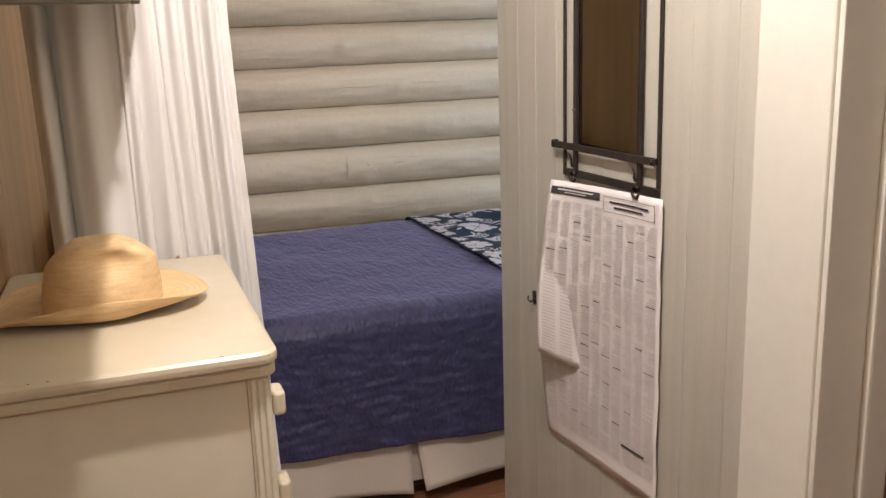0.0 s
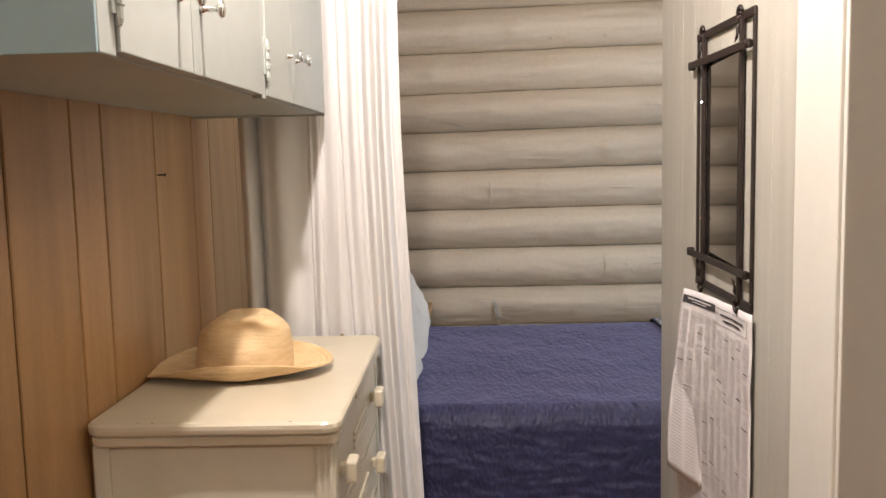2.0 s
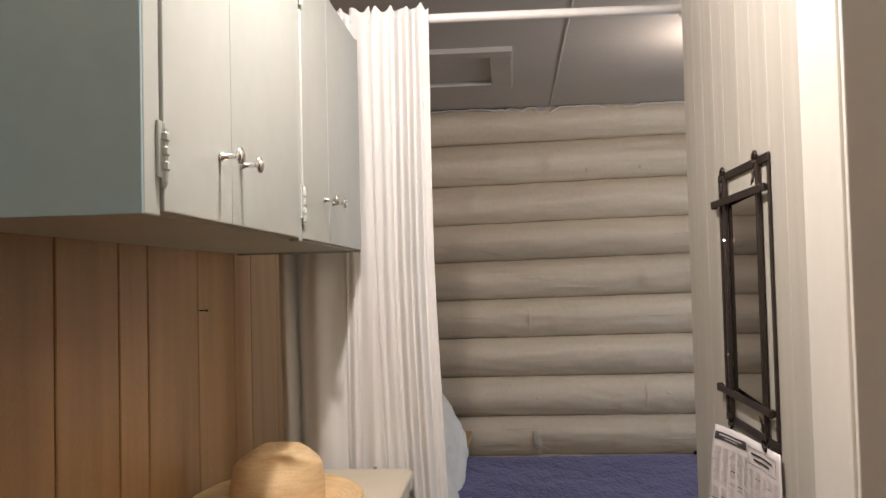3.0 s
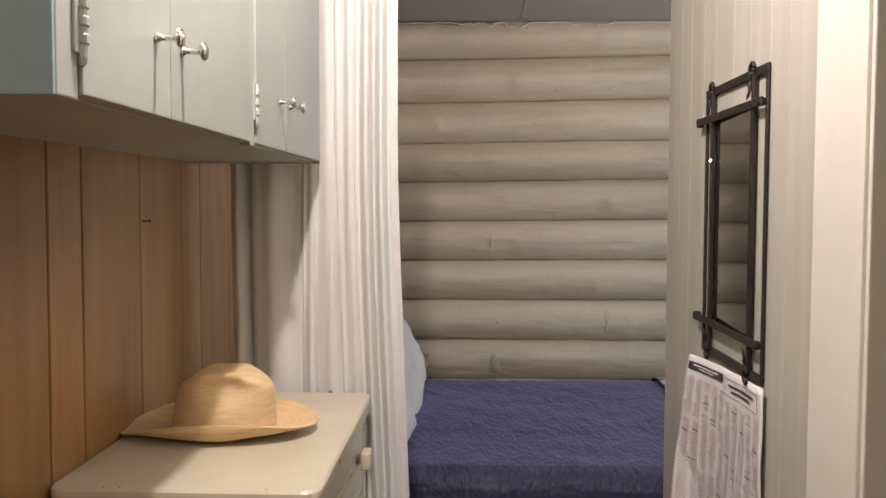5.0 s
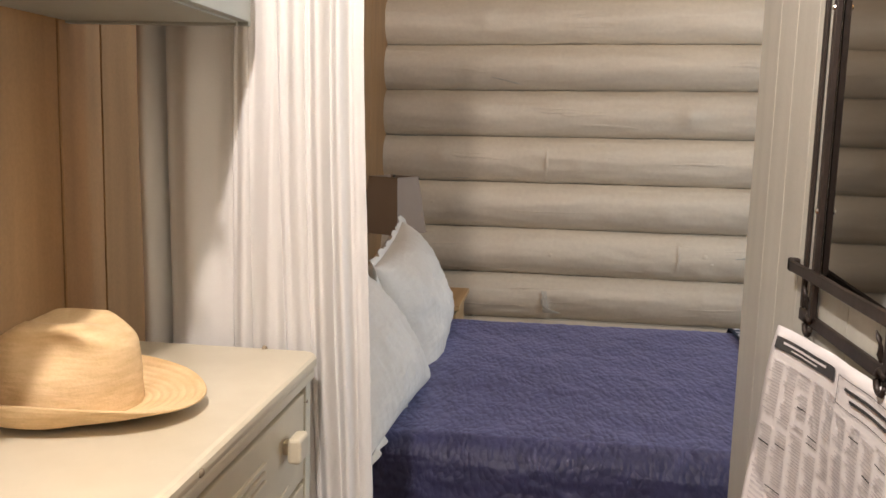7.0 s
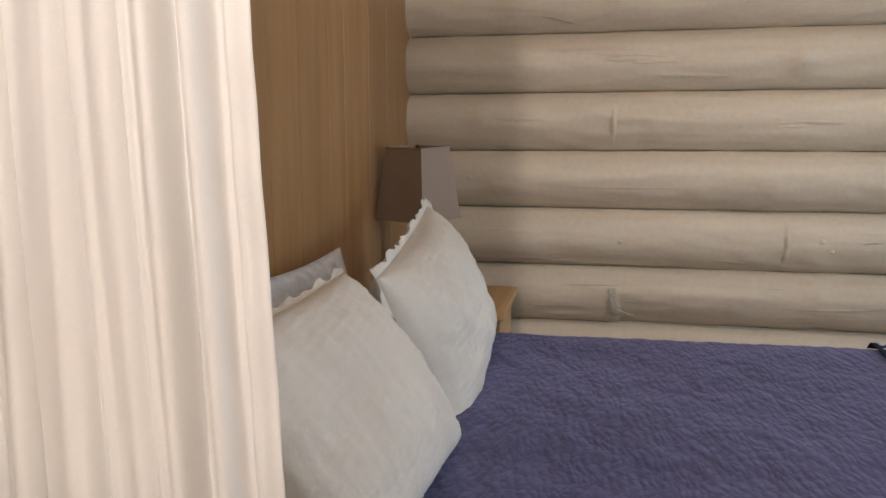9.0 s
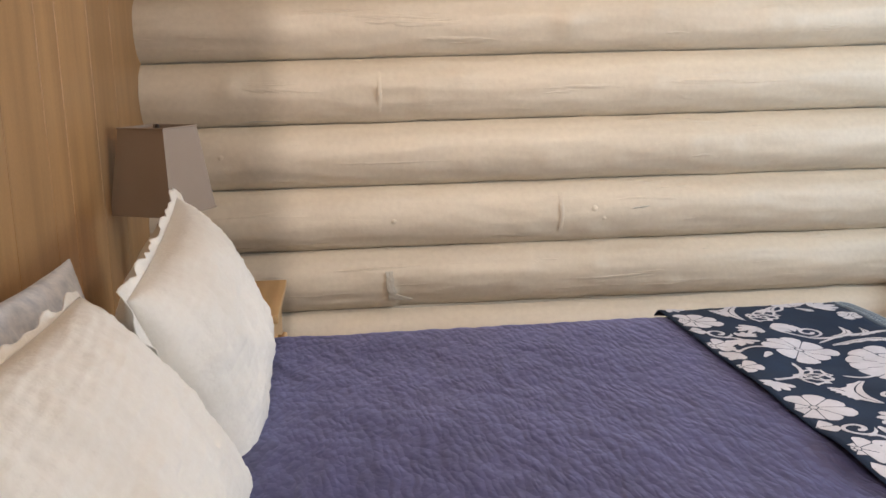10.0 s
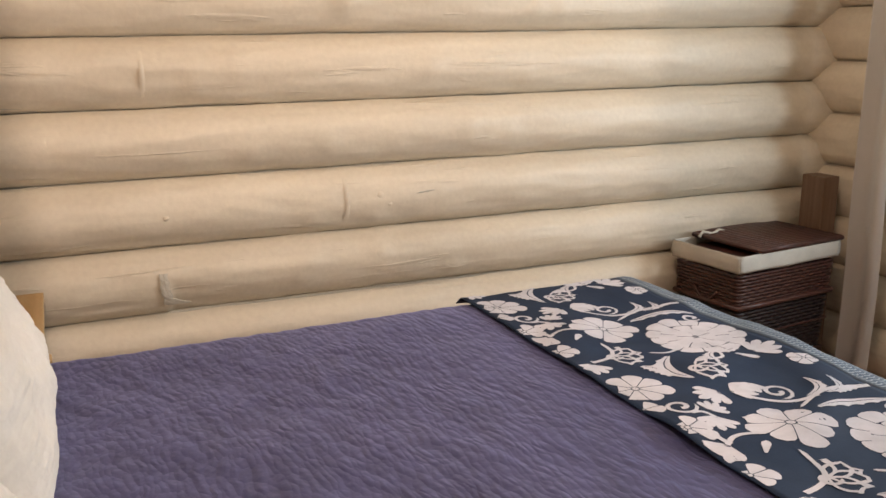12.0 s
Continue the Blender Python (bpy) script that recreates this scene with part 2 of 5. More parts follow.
def box(bm, a, b, bevel=0.0, seg=2):
    c = [(a[i] + b[i]) / 2 for i in range(3)]
    d = [abs(b[i] - a[i]) for i in range(3)]
    geo = bmesh.ops.create_cube(bm, size=1.0, matrix=Matrix.Translation(c) @ Matrix.Diagonal((*d, 1)))
    if bevel:
        edges = list({e for v in geo["verts"] for e in v.link_edges})
        bmesh.ops.bevel(bm, geom=edges, offset=bevel, segments=seg, profile=0.6, affect="EDGES")
    return bm


def boxed(a, b, bevel=0.0, seg=2):
    return box(bmesh.new(), a, b, bevel, seg)


def sheet(fn, nu, nv, thick=0.0):
    """A surface fn(u, v) over the unit square; with thick it gets a second skin and closed rims."""
    bm = bmesh.new()
    P = [[Vector(fn(i / nu, j / nv)) for j in range(nv + 1)] for i in range(nu + 1)]
    g = [[bm.verts.new(p) for p in row] for row in P]
    for i in range(nu):
        for j in range(nv):
            bm.faces.new((g[i][j], g[i + 1][j], g[i + 1][j + 1], g[i][j + 1]))
    if thick:
        h = []
        for i in range(nu + 1):
            row = []
            for j in range(nv + 1):
                a = P[min(nu, i + 1)][j] - P[max(0, i - 1)][j]
                b = P[i][min(nv, j + 1)] - P[i][max(0, j - 1)]
                n = a.cross(b)
                n = n.normalized() if n.length > 1e-12 else Vector((0, 0, 1))
                row.append(bm.verts.new(P[i][j] - n * thick))
            h.append(row)
        for i in range(nu):
            for j in range(nv):
                bm.faces.new((h[i][j], h[i][j + 1], h[i + 1][j + 1], h[i + 1][j]))
        for i in range(nu):
            bm.faces.new((g[i + 1][0], g[i][0], h[i][0], h[i + 1][0]))
            bm.faces.new((g[i][nv], g[i + 1][nv], h[i + 1][nv], h[i][nv]))
        for j in range(nv):
            bm.faces.new((g[0][j], g[0][j + 1], h[0][j + 1], h[0][j]))
            bm.faces.new((g[nu][j + 1], g[nu][j], h[nu][j], h[nu][j + 1]))
    return bm


def tube(bm, pts, r, n=8, closed=False):
    """A round bar through pts."""
    pts = [Vector(p) for p in pts]
    rings = []
    for i, p in enumerate(pts):
        a = pts[i - 1] if (i or closed) else p
        b = pts[(i + 1) % len(pts)] if (i < len(pts) - 1 or closed) else p
        d = (b - a).normalized()
        q = d.to_track_quat("Z", "Y")
        rr = r[i] if isinstance(r, (list, tuple)) else r
        rings.append([bm.verts.new(p + q @ Vector((rr * math.cos(2 * math.pi * k / n), rr * math.sin(2 * math.pi * k / n), 0))) for k in range(n)])
    m = len(rings)
    for i in range(m if closed else m - 1):
        A, B = rings[i], rings[(i + 1) % m]
        for k in range(n):
            bm.faces.new((A[k], A[(k + 1) % n], B[(k + 1) % n], B[k]))
    if not closed:
        bm.faces.new(rings[0][::-1])
        bm.faces.new(rings[-1])
    return bm


def lathe(bm, prof, c, n=24, axis="z"):
    rings = []
    for r, h in prof:
        ring = []
        for k in range(n):
            a = 2 * math.pi * k / n
            p = (r * math.cos(a), r * math.sin(a), h)
            if axis == "x":
                p = (h, r * math.cos(a), r * math.sin(a))
            ring.append(bm.verts.new(Vector(c) + Vector(p)))
        rings.append(ring)
    for A, B in zip(rings, rings[1:]):
        for k in range(n):
            bm.faces.new((A[k], A[(k + 1) % n], B[(k + 1) % n], B[k]))
    bm.faces.new(rings[0][::-1])
    bm.faces.new(rings[-1])
    bmesh.ops.recalc_face_normals(bm, faces=bm.faces[:])
    return bm


def nz(x, y=0.0, z=0.0):
    return noise.noise(Vector((x, y, z)))


# ---------------------------------------------------------------- shell
WEST, EAST, NORTH, SOUTH, TOP = -0.235, 3.42, 4.79, -2.2, 2.53
PART_X = 0.905

floor = setting("floor", "worn red-brown wooden board floor")
part("subfloor", boxed((WEST - 0.2, SOUTH - 0.2, -0.12), (EAST + 0.2, NORTH + 0.3, -0.02)), M_GROOVE, floor)

ceiling = part("ceiling", boxed((WEST - 0.2, SOUTH - 0.2, TOP), (EAST + 0.2, NORTH + 0.3, TOP + 0.12)), M_CEIL)
tagged(ceiling, "grey painted ceiling panels", "", "", "structure")
bm = bmesh.new()
for x in (0.70, 1.92, 3.14):
    for k in range(8):
        y = 2.2 + 0.32 * k
        box(bm, (x - 0.004 + 0.003 * nz(k, x), y, TOP - 0.004), (x + 0.004 + 0.003 * nz(x, k), y + 0.32, TOP + 0.01), 0.002, 1)
tagged(part("ceiling_batten", bm, M_CEIL), "thin painted ceiling seam battens", "", "", "structure")
hatch = thing("ceiling_hatch", "grey painted hatch frame on the ceiling", "hatch", at=(0.2, 3.87, TOP))
hx0, hx1, hy0, hy1 = -0.13, 0.487, 3.44, 4.165
for a, b in (((hx0, hy0), (hx1, hy0 + 0.1)), ((hx0, hy1 - 0.1), (hx1, hy1)), ((hx0, hy0 + 0.1), (hx0 + 0.1, hy1 - 0.1)), ((hx1 - 0.1, hy0 + 0.1), (hx1, hy1 - 0.1))):
    part("frame_board", boxed((a[0] - 0.2, a[1] - 3.87, -0.022), (b[0] - 0.2, b[1] - 3.87, 0.002), 0.003), M_CEIL, hatch)

# west wall with grooved oak panelling; outer shell behind it
wall_west = setting("wall_west", "oak-look grooved wood panelling wall")
part("backing", boxed((WEST - 0.15, SOUTH - 0.1, 0), (WEST - 0.012, NORTH + 0.2, TOP)), M_GROOVE, wall_west)
wall_south = tagged(part("wall_south", boxed((WEST - 0.2, SOUTH - 0.15, 0), (EAST + 0.2, SOUTH, TOP)), M_TAUPE), "plain painted wall", "", "", "structure")
# east wall with a window opening
WY0, WY1, WZ0, WZ1 = 2.55, 3.75, 0.95, 2.05
wall_east = setting("wall_east", "painted log end wall with a window")
for a, b in (((SOUTH, 0), (WY0, TOP)), ((WY1, 0), (NORTH + 0.2, TOP)), ((WY0, 0), (WY1, WZ0)), ((WY0, WZ1), (WY1, TOP))):
    part("wall_piece", boxed((EAST, a[0], a[1]), (EAST + 0.2, b[0], b[1])), M_LOG, wall_east)
window_1 = setting("window_1", "white framed window in the end wall")
for a, b in (((WY0, WZ0), (WY0 + 0.05, WZ1)), ((WY1 - 0.05, WZ0), (WY1, WZ1)), ((WY0 + 0.05, WZ0), (WY1 - 0.05, WZ0 + 0.05)), ((WY0 + 0.05, WZ1 - 0.05), (WY1 - 0.05, WZ1))):
    part("window_frame", boxed((EAST + 0.04, a[0], a[1]), (EAST + 0.10, b[0], b[1]), 0.004), M_TRIM, window_1)

M_PANE = bpy.data.materials.new("window_glass")
M_PANE.use_nodes = True
M_PANE.node_tree.nodes["Principled BSDF"].inputs["Transmission Weight"].default_value = 1.0
M_PANE.node_tree.nodes["Principled BSDF"].inputs["Roughness"].default_value = 0.02
pane = part("pane", boxed((EAST + 0.066, WY0 + 0.05, WZ0 + 0.05), (EAST + 0.072, WY1 - 0.05, WZ1 - 0.05)), M_PANE, window_1)
pane.visible_shadow = False
part("glazing_bar", boxed((EAST + 0.055, (WY0 + WY1) / 2 - 0.012, WZ0 + 0.05), (EAST + 0.085, (WY0 + WY1) / 2 + 0.012, WZ1 - 0.05), 0.003), M_TRIM, window_1)

# partition between passage and bedroom, running along the walk
partition = setting("wall_partition", "taupe painted vertical board partition")
part("core", boxed((PART_X + 0.012, 1.03, 0), (PART_X + 0.09, 2.02, TOP)), M_TAUPE, partition)
wall_right = setting("wall_right", "taupe painted board wall with a doorway")
DOOR_Y0, DOOR_Y1, DOOR_TOP = 0.09, 0.889, 2.04
part("core", boxed((PART_X - 0.022, SOUTH, 0), (PART_X + 0.082, DOOR_Y0, TOP)), M_TAUPE, wall_right)
part("lintel", boxed((PART_X - 0.022, DOOR_Y0, DOOR_TOP), (PART_X + 0.082, DOOR_Y1 - 0.001, TOP)), M_TAUPE, wall_right)
trim_1 = tagged(part("trim_1", boxed((PART_X - 0.043, 0.889, 0), (PART_X + 0.082, 1.03, TOP), 0.004), M_TRIM), "pale cream painted trim board", "", "", "structure")
door_1 = setting("door_1", "taupe painted door lining of a dark side doorway")
# taupe lining given the paler trim paint, its colour making up for missing light
for y0, y1 in ((DOOR_Y1 - 0.010, DOOR_Y1 - 0.0005), (DOOR_Y0 + 0.0005, DOOR_Y0 + 0.010)):
    part("lining", boxed((PART_X - 0.039, y0, 0), (PART_X + 0.082, y1, DOOR_TOP), 0.002), M_TRIM, door_1)
part("door_stop", boxed((PART_X + 0.034, DOOR_Y1 - 0.024, 0), (PART_X + 0.080, DOOR_Y1 - 0.0105, DOOR_TOP - 0.02), 0.004), M_TRIM, door_1)
part("door_stop", boxed((PART_X + 0.034, DOOR_Y0 + 0.0105, 0), (PART_X + 0.080, DOOR_Y0 + 0.024, DOOR_TOP - 0.02), 0.004), M_TRIM, door_1)
part("head_lining", boxed((PART_X - 0.039, DOOR_Y0 + 0.011, DOOR_TOP - 0.012), (PART_X + 0.082, DOOR_Y1 - 0.011, DOOR_TOP - 0.001), 0.002), M_TAUPE, door_1)
wall_side = setting("wall_side", "plain painted walls of the dark side room")
for a, b in (((PART_X + 0.083, 1.031), (2.2, 1.11)), ((2.2, -0.6), (2.28, 1.11)), ((PART_X + 0.083, -0.6), (2.2, -0.52))):
    part("wall_piece", boxed((a[0], a[1], 0), (b[0], b[1], TOP)), M_BROWN, wall_side)
# bedroom wall on the passage side
wall_bedroom = tagged(part("wall_bedroom", boxed((PART_X + 0.09, 1.94, 0), (EAST, 2.02, TOP)), M_TAUPE), "painted board wall", "", "", "structure")

# north log wall
wall_north = setting("wall_north", "painted horizontal log wall")
part("backing", boxed((WEST - 0.2, NORTH + 0.095, 0), (EAST + 0.2, NORTH + 0.3, TOP)), M_CHINK, wall_north)
SEAMS = [-0.10, 0.125, 0.345, 0.548, 0.772, 0.998, 1.22, 1.441, 1.661, 1.877, 2.099, 2.335, 2.545]


BULGE = 0.132
A_TOP, A_BOT = math.pi * 0.13, math.pi * 0.975


def log_profile(v):
    """Depth (0..1) and height (0.5..-0.5) round a log, v from its upper to its lower edge; the upper edge stands out over the log below."""
    a = A_TOP + (A_BOT - A_TOP) * v
    c0, c1 = math.cos(A_TOP), math.cos(A_BOT)
    return math.sin(a) ** 0.9, (math.cos(a) - c1) / (c0 - c1) - 0.5


def log_mesh(length, h, bulge, seed, n=110, low=0.0, high=0.0, hewn=None):
    """low, high: slope of the lower and the upper seam along the log."""
    def fn(u, v):
        x = u * length
        deep, up = log_profile(v)
        b = bulge * (1 + 0.08 * nz(x * 1.1, seed) + 0.05 * nz(x * 5, seed, v * 3))
        wob = 0.005 * nz(x * 0.9, seed + 7.3)
        y = -b * deep + 0.0035 * nz(x * 9, seed + 2.1, v * 9)
        hh = h + (high - low) * (x - 1.0)
        z = hh * up * 1.02 + 0.5 * (high + low) * (x - 1.0) + wob + 0.003 * nz(x * 6, seed + 4.4) + 0.0016 * nz(x * 40, seed + 1.4) * (1 if v > 0.9 else 0)
        # shaved flats, chatter along the lower face, and knots where branches were cut
        y += 0.012 * max(0.0, nz(x * 2.2, seed + 11.0, v * 5) - 0.30)
        y += 0.004 * max(0.0, nz(x * 7, seed + 5.0, v * 26) - 0.15) * min(1.0, max(0.0, (v - 0.35) * 3))
        for q in range(5):
            kx, kv = 0.5 * length * (1 + nz(q * 3.3, seed * 1.7) * 1.6), 0.5 + 0.45 * nz(q * 1.9, seed * 2.3)
            d = ((x - kx) / 0.035) ** 2 + ((v - kv) / 0.16) ** 2
            if d < 4:
                y -= 0.006 * math.exp(-d)
        if hewn is not None:
            # the lower face is cut back from a notch onwards
            into = max(0.0, min(1.0, (x - hewn) / 0.012)) * max(0.0, 1 - max(0.0, x - hewn - 0.06) / 0.55)
            y += 0.018 * into * max(0.0, min(1.0, (v - 0.38 - 0.05 * nz(x * 7, 3.0)) / 0.26)) * max(0.0, min(1.0, (1.0 - v) / 0.15))
        return Vector((x, y, z))
    return sheet(fn, n, 30 if hewn is None else 48)


def seam_slope(z):
    return max(0.0, min(0.018, (z - 0.8) * 0.018))


for i, (z0, z1) in enumerate(zip(SEAMS, SEAMS[1:])):
    ob = part("log", log_mesh(EAST - WEST + 0.1, z1 - z0, BULGE, 3.7 * i + 1, 220 if i != 3 else 420, seam_slope(z0), seam_slope(z1), 0.585 - WEST + 0.05 if i == 3 else None), M_LOG, wall_north, smooth=True)
    ob.location = (WEST - 0.05, NORTH + 0.076, (z0 + z1) / 2)
    bm = bmesh.new()
    pts = [(WEST - 0.05 + 0.12 * k, NORTH + 0.041 + 0.003 * nz(k, i), z1 - 0.004 + 0.002 * nz(k * 0.7, i * 3.1) + seam_slope(z1) * (0.12 * k - 1.0)) for k in range(32)]
    tube(bm, pts, 0.011, 8)
    part("chinking", bm, M_CHINK, wall_north, smooth=True)
for i, (z0, z1) in enumerate(zip(SEAMS, SEAMS[1:])):
    zc = (z0 + z1) / 2 + 0.11
    if zc < TOP - 0.02:
        ob = part("log", log_mesh(1.08, 0.215, 0.085, 5.1 * i + 40, 40), M_LOG, wall_east, smooth=True)
        ob.location = (EAST + 0.02, NORTH + 0.06, zc)
        ob.rotation_euler = (0, 0, radians(-90))
def log_front(x, z):
    """The y of the log wall's face at a place on it."""
    for z0, z1 in zip(SEAMS, SEAMS[1:]):
        a0, a1 = z0 + seam_slope(z0) * (x - WEST + 0.05 - 1.0), z1 + seam_slope(z1) * (x - WEST + 0.05 - 1.0)
        if a0 <= z < a1:
            up = (z - a0) / (a1 - a0) - 0.5
            c0, c1 = math.cos(A_TOP), math.cos(A_BOT)
            a = math.acos(max(-1.0, min(1.0, (up + 0.5) * (c0 - c1) + c1)))
            return NORTH + 0.076 - BULGE * math.sin(a) ** 0.9
    return NORTH


# the notched butt of a shaved log, and its filler
def fn_patch(u, v):
    z = 0.705 - 0.105 * v
    wide = 0.026 + 0.012 * nz(v * 4, 6) + 0.055 * max(0.0, v - 0.78) / 0.22
    x = 0.556 + wide * u + 0.012 * v * v + 0.006 * nz(v * 6, 2)
    return Vector((x, log_front(x, z) - 0.003 - 0.003 * u * (1 - u) * 4 * (0.6 + nz(u * 3, v * 8)), z))
tagged(part("wall_filler", sheet(fn_patch, 6, 18, 0.004), M_PATCH), "pale crumbling filler on the log wall", "", "", "structure")


def mark_point(x, z, off):
    return Vector((x, log_front(x, z) - off, z))


# bare knots, paint runs and saw rings on the logs
for x, z, r in ((0.591, 0.884, 0.010), (0.901, 2.160, 0.012), (1.199, 2.165, 0.010), (0.015, 1.123, 0.012), (1.311, 0.905, 0.013), (1.345, 0.870, 0.010)):
    def fn_knot(u, v, x=x, z=z, r=r):
        a, q = 2 * math.pi * u, r * (0.02 + 0.98 * v) * (1 + 0.25 * nz(math.cos(2 * math.pi * u) * 2, math.sin(2 * math.pi * u) * 2, x * 9))
        return mark_point(x + q * math.cos(a), z + q * math.sin(a) * 0.9, 0.0032 * (1 - v) ** 0.5 - 0.0016)
    part("knot", sheet(fn_knot, 16, 5), M_LOG, wall_north, smooth=True)
for x, z0, z1 in ((0.553, 1.245, 1.40), (1.203, 1.465, 1.62), (1.190, 0.82, 0.965)):
    def fn_ring(u, v, x=x, z0=z0, z1=z1):
        z = z0 + (z1 - z0) * u
        return mark_point(x + 0.006 * nz(z * 14, x) + (v - 0.5) * (0.016 + 0.006 * nz(z * 30, x)), z, 0.0022 * math.sin(math.pi * v) * math.sin(math.pi * u) - 0.0004)
    part("saw_ring", sheet(fn_ring, 18, 8), M_LOG, wall_north, smooth=True)
for x, z, ln, tilt in ((0.46, 0.788, 0.12, 0.0), (1.336, 0.562, 0.10, -0.06), (1.70, 0.735, 0.10, 0.05), (0.36, 1.700, 0.17, -0.22), (0.78, 1.012, 0.09, 0.0), (2.10, 0.790, 0.09, 0.05), (1.55, 1.020, 0.11, 0.03), (0.16, 1.236, 0.14, 0.0), (1.48, 0.905, 0.07, 0.1)):
    def fn_flake(u, v, x=x, z=z, ln=ln, tilt=tilt):
        px = x + ln * (u - 0.5)
        return mark_point(px, z + tilt * ln * (u - 0.5) + (v - 0.5) * 0.007 * math.sin(math.pi * (0.04 + 0.92 * u)) * (1 + 0.6 * nz(px * 60, z)), 0.0028 * math.sin(math.pi * v) + 0.0004)
    part("paint_flake", sheet(fn_flake, 18, 3), M_PATCH, wall_north)


def fn_rag(u, v):
    x = WEST + u * (EAST - WEST)
    return Vector((x, NORTH - 0.045 + 0.012 * nz(x * 9, 5) + 0.03 * v, TOP - 0.001 - (1 - v) * (0.004 + 0.060 * max(0.0, nz(x * 4.1, 8.2) + 0.10) * max(0.0, 0.55 + 1.2 * nz(x * 23, 1.5)) + 0.006 * nz(x * 60, 2.5))))
tagged(part("trim_2", sheet(fn_rag, 700, 3, 0.008), M_PLASTER), "ragged pale plaster edge below the ceiling", "", "", "structure")

# ---------------------------------------------------------------- passage: dresser, hat, cabinet
DX0, DX1, DY0, DY1, DZ = -0.228, 0.185, 1.286, 1.975, 1.088
dresser = thing("dresser", "cream painted wooden chest of drawers with chipped edges", "chest of drawers", at=(0, 1.62, 0))
O = Vector((0, 1.62, 0))


def d_box(a, b, bev=0.004, seg=2):
    return boxed(Vector(a) - O, Vector(b) - O, bev, seg)


def slab(a, b, corner, edge):
    """A board with rounded corners in plan and softened edges."""
    bm = boxed(Vector(a) - O, Vector(b) - O)
    up = [e for e in bm.edges if abs(e.verts[0].co.z - e.verts[1].co.z) > 1e-4]
    bmesh.ops.bevel(bm, geom=up, offset=corner, segments=5, profile=0.5, affect="EDGES")
    rim = [e for e in bm.edges if abs(e.verts[0].co.z - e.verts[1].co.z) < 1e-5 and len(e.link_faces) == 2 and abs(e.link_faces[0].normal.z - e.link_faces[1].normal.z) > 0.5]
    bmesh.ops.bevel(bm, geom=rim, offset=edge, segments=3, profile=0.6, affect="EDGES")
    return bm


part("top", slab((DX0 - 0.005, DY0 - 0.022, DZ - 0.024), (DX1 + 0.02, DY1 + 0.012, DZ), 0.030, 0.011), M_CREAM, dresser)
part("top_moulding", slab((DX0, DY0 - 0.016, DZ - 0.042), (DX1 + 0.016, DY1 + 0.008, DZ - 0.0245), 0.026, 0.005), M_CREAM, dresser)
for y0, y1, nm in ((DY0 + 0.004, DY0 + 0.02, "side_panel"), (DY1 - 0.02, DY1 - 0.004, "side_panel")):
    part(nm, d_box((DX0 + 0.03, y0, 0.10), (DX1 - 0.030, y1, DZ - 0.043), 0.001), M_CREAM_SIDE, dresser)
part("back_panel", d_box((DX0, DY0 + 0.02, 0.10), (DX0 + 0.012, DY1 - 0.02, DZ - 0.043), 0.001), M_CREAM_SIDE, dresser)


def post(x0, x1, y0, y1):
    bm = bmesh.new()
    box(bm, Vector((x0, y0, 0.0)) - O, Vector((x1, y1, DZ - 0.043)) - O, 0.005)
    return bm


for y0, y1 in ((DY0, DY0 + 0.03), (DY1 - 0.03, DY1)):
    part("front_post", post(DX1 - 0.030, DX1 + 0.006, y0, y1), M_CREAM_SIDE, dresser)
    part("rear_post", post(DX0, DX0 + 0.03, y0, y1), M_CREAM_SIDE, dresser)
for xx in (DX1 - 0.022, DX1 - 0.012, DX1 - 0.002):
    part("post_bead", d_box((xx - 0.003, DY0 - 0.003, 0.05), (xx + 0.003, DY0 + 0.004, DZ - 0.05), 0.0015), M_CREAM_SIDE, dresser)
part("rail", d_box((DX1 - 0.03, DY0 + 0.03, DZ - 0.058), (DX1 - 0.002, DY1 - 0.03, DZ - 0.043), 0.002), M_CREAM, dresser)


def drawer(z0, z1):
    d = part("drawer", d_box((DX1 - 0.30, DY0 + 0.034, z0), (DX1 + 0.004, DY1 - 0.034, z1), 0.004), M_CREAM, dresser)
    zc = (z0 + z1) / 2 + 0.02
    part("panel_line", d_box((DX1 + 0.003, DY0 + 0.12, z0 + 0.018), (DX1 + 0.007, DY1 - 0.12, z0 + 0.024), 0.002), M_CREAM, d)
    for k in range(3):
        part("reed", d_box((DX1 + 0.003, DY0 + 0.24, zc - 0.022 + 0.014 * k), (DX1 + 0.009, DY1 - 0.24, zc - 0.013 + 0.014 * k), 0.003), M_CREAM, d)
    for y in (1.365, 1.835):
        kb = bmesh.new()
        box(kb, Vector((DX1 + 0.002, y - 0.011, zc - 0.010)) - O, Vector((DX1 + 0.016, y + 0.011, zc + 0.010)) - O, 0.003)
        box(kb, Vector((DX1 + 0.014, y - 0.024, zc - 0.021)) - O, Vector((DX1 + 0.036, y + 0.024, zc + 0.021)) - O, 0.009, 4)
        part("knob", kb, M_CREAM, d, "squared cream painted knob")


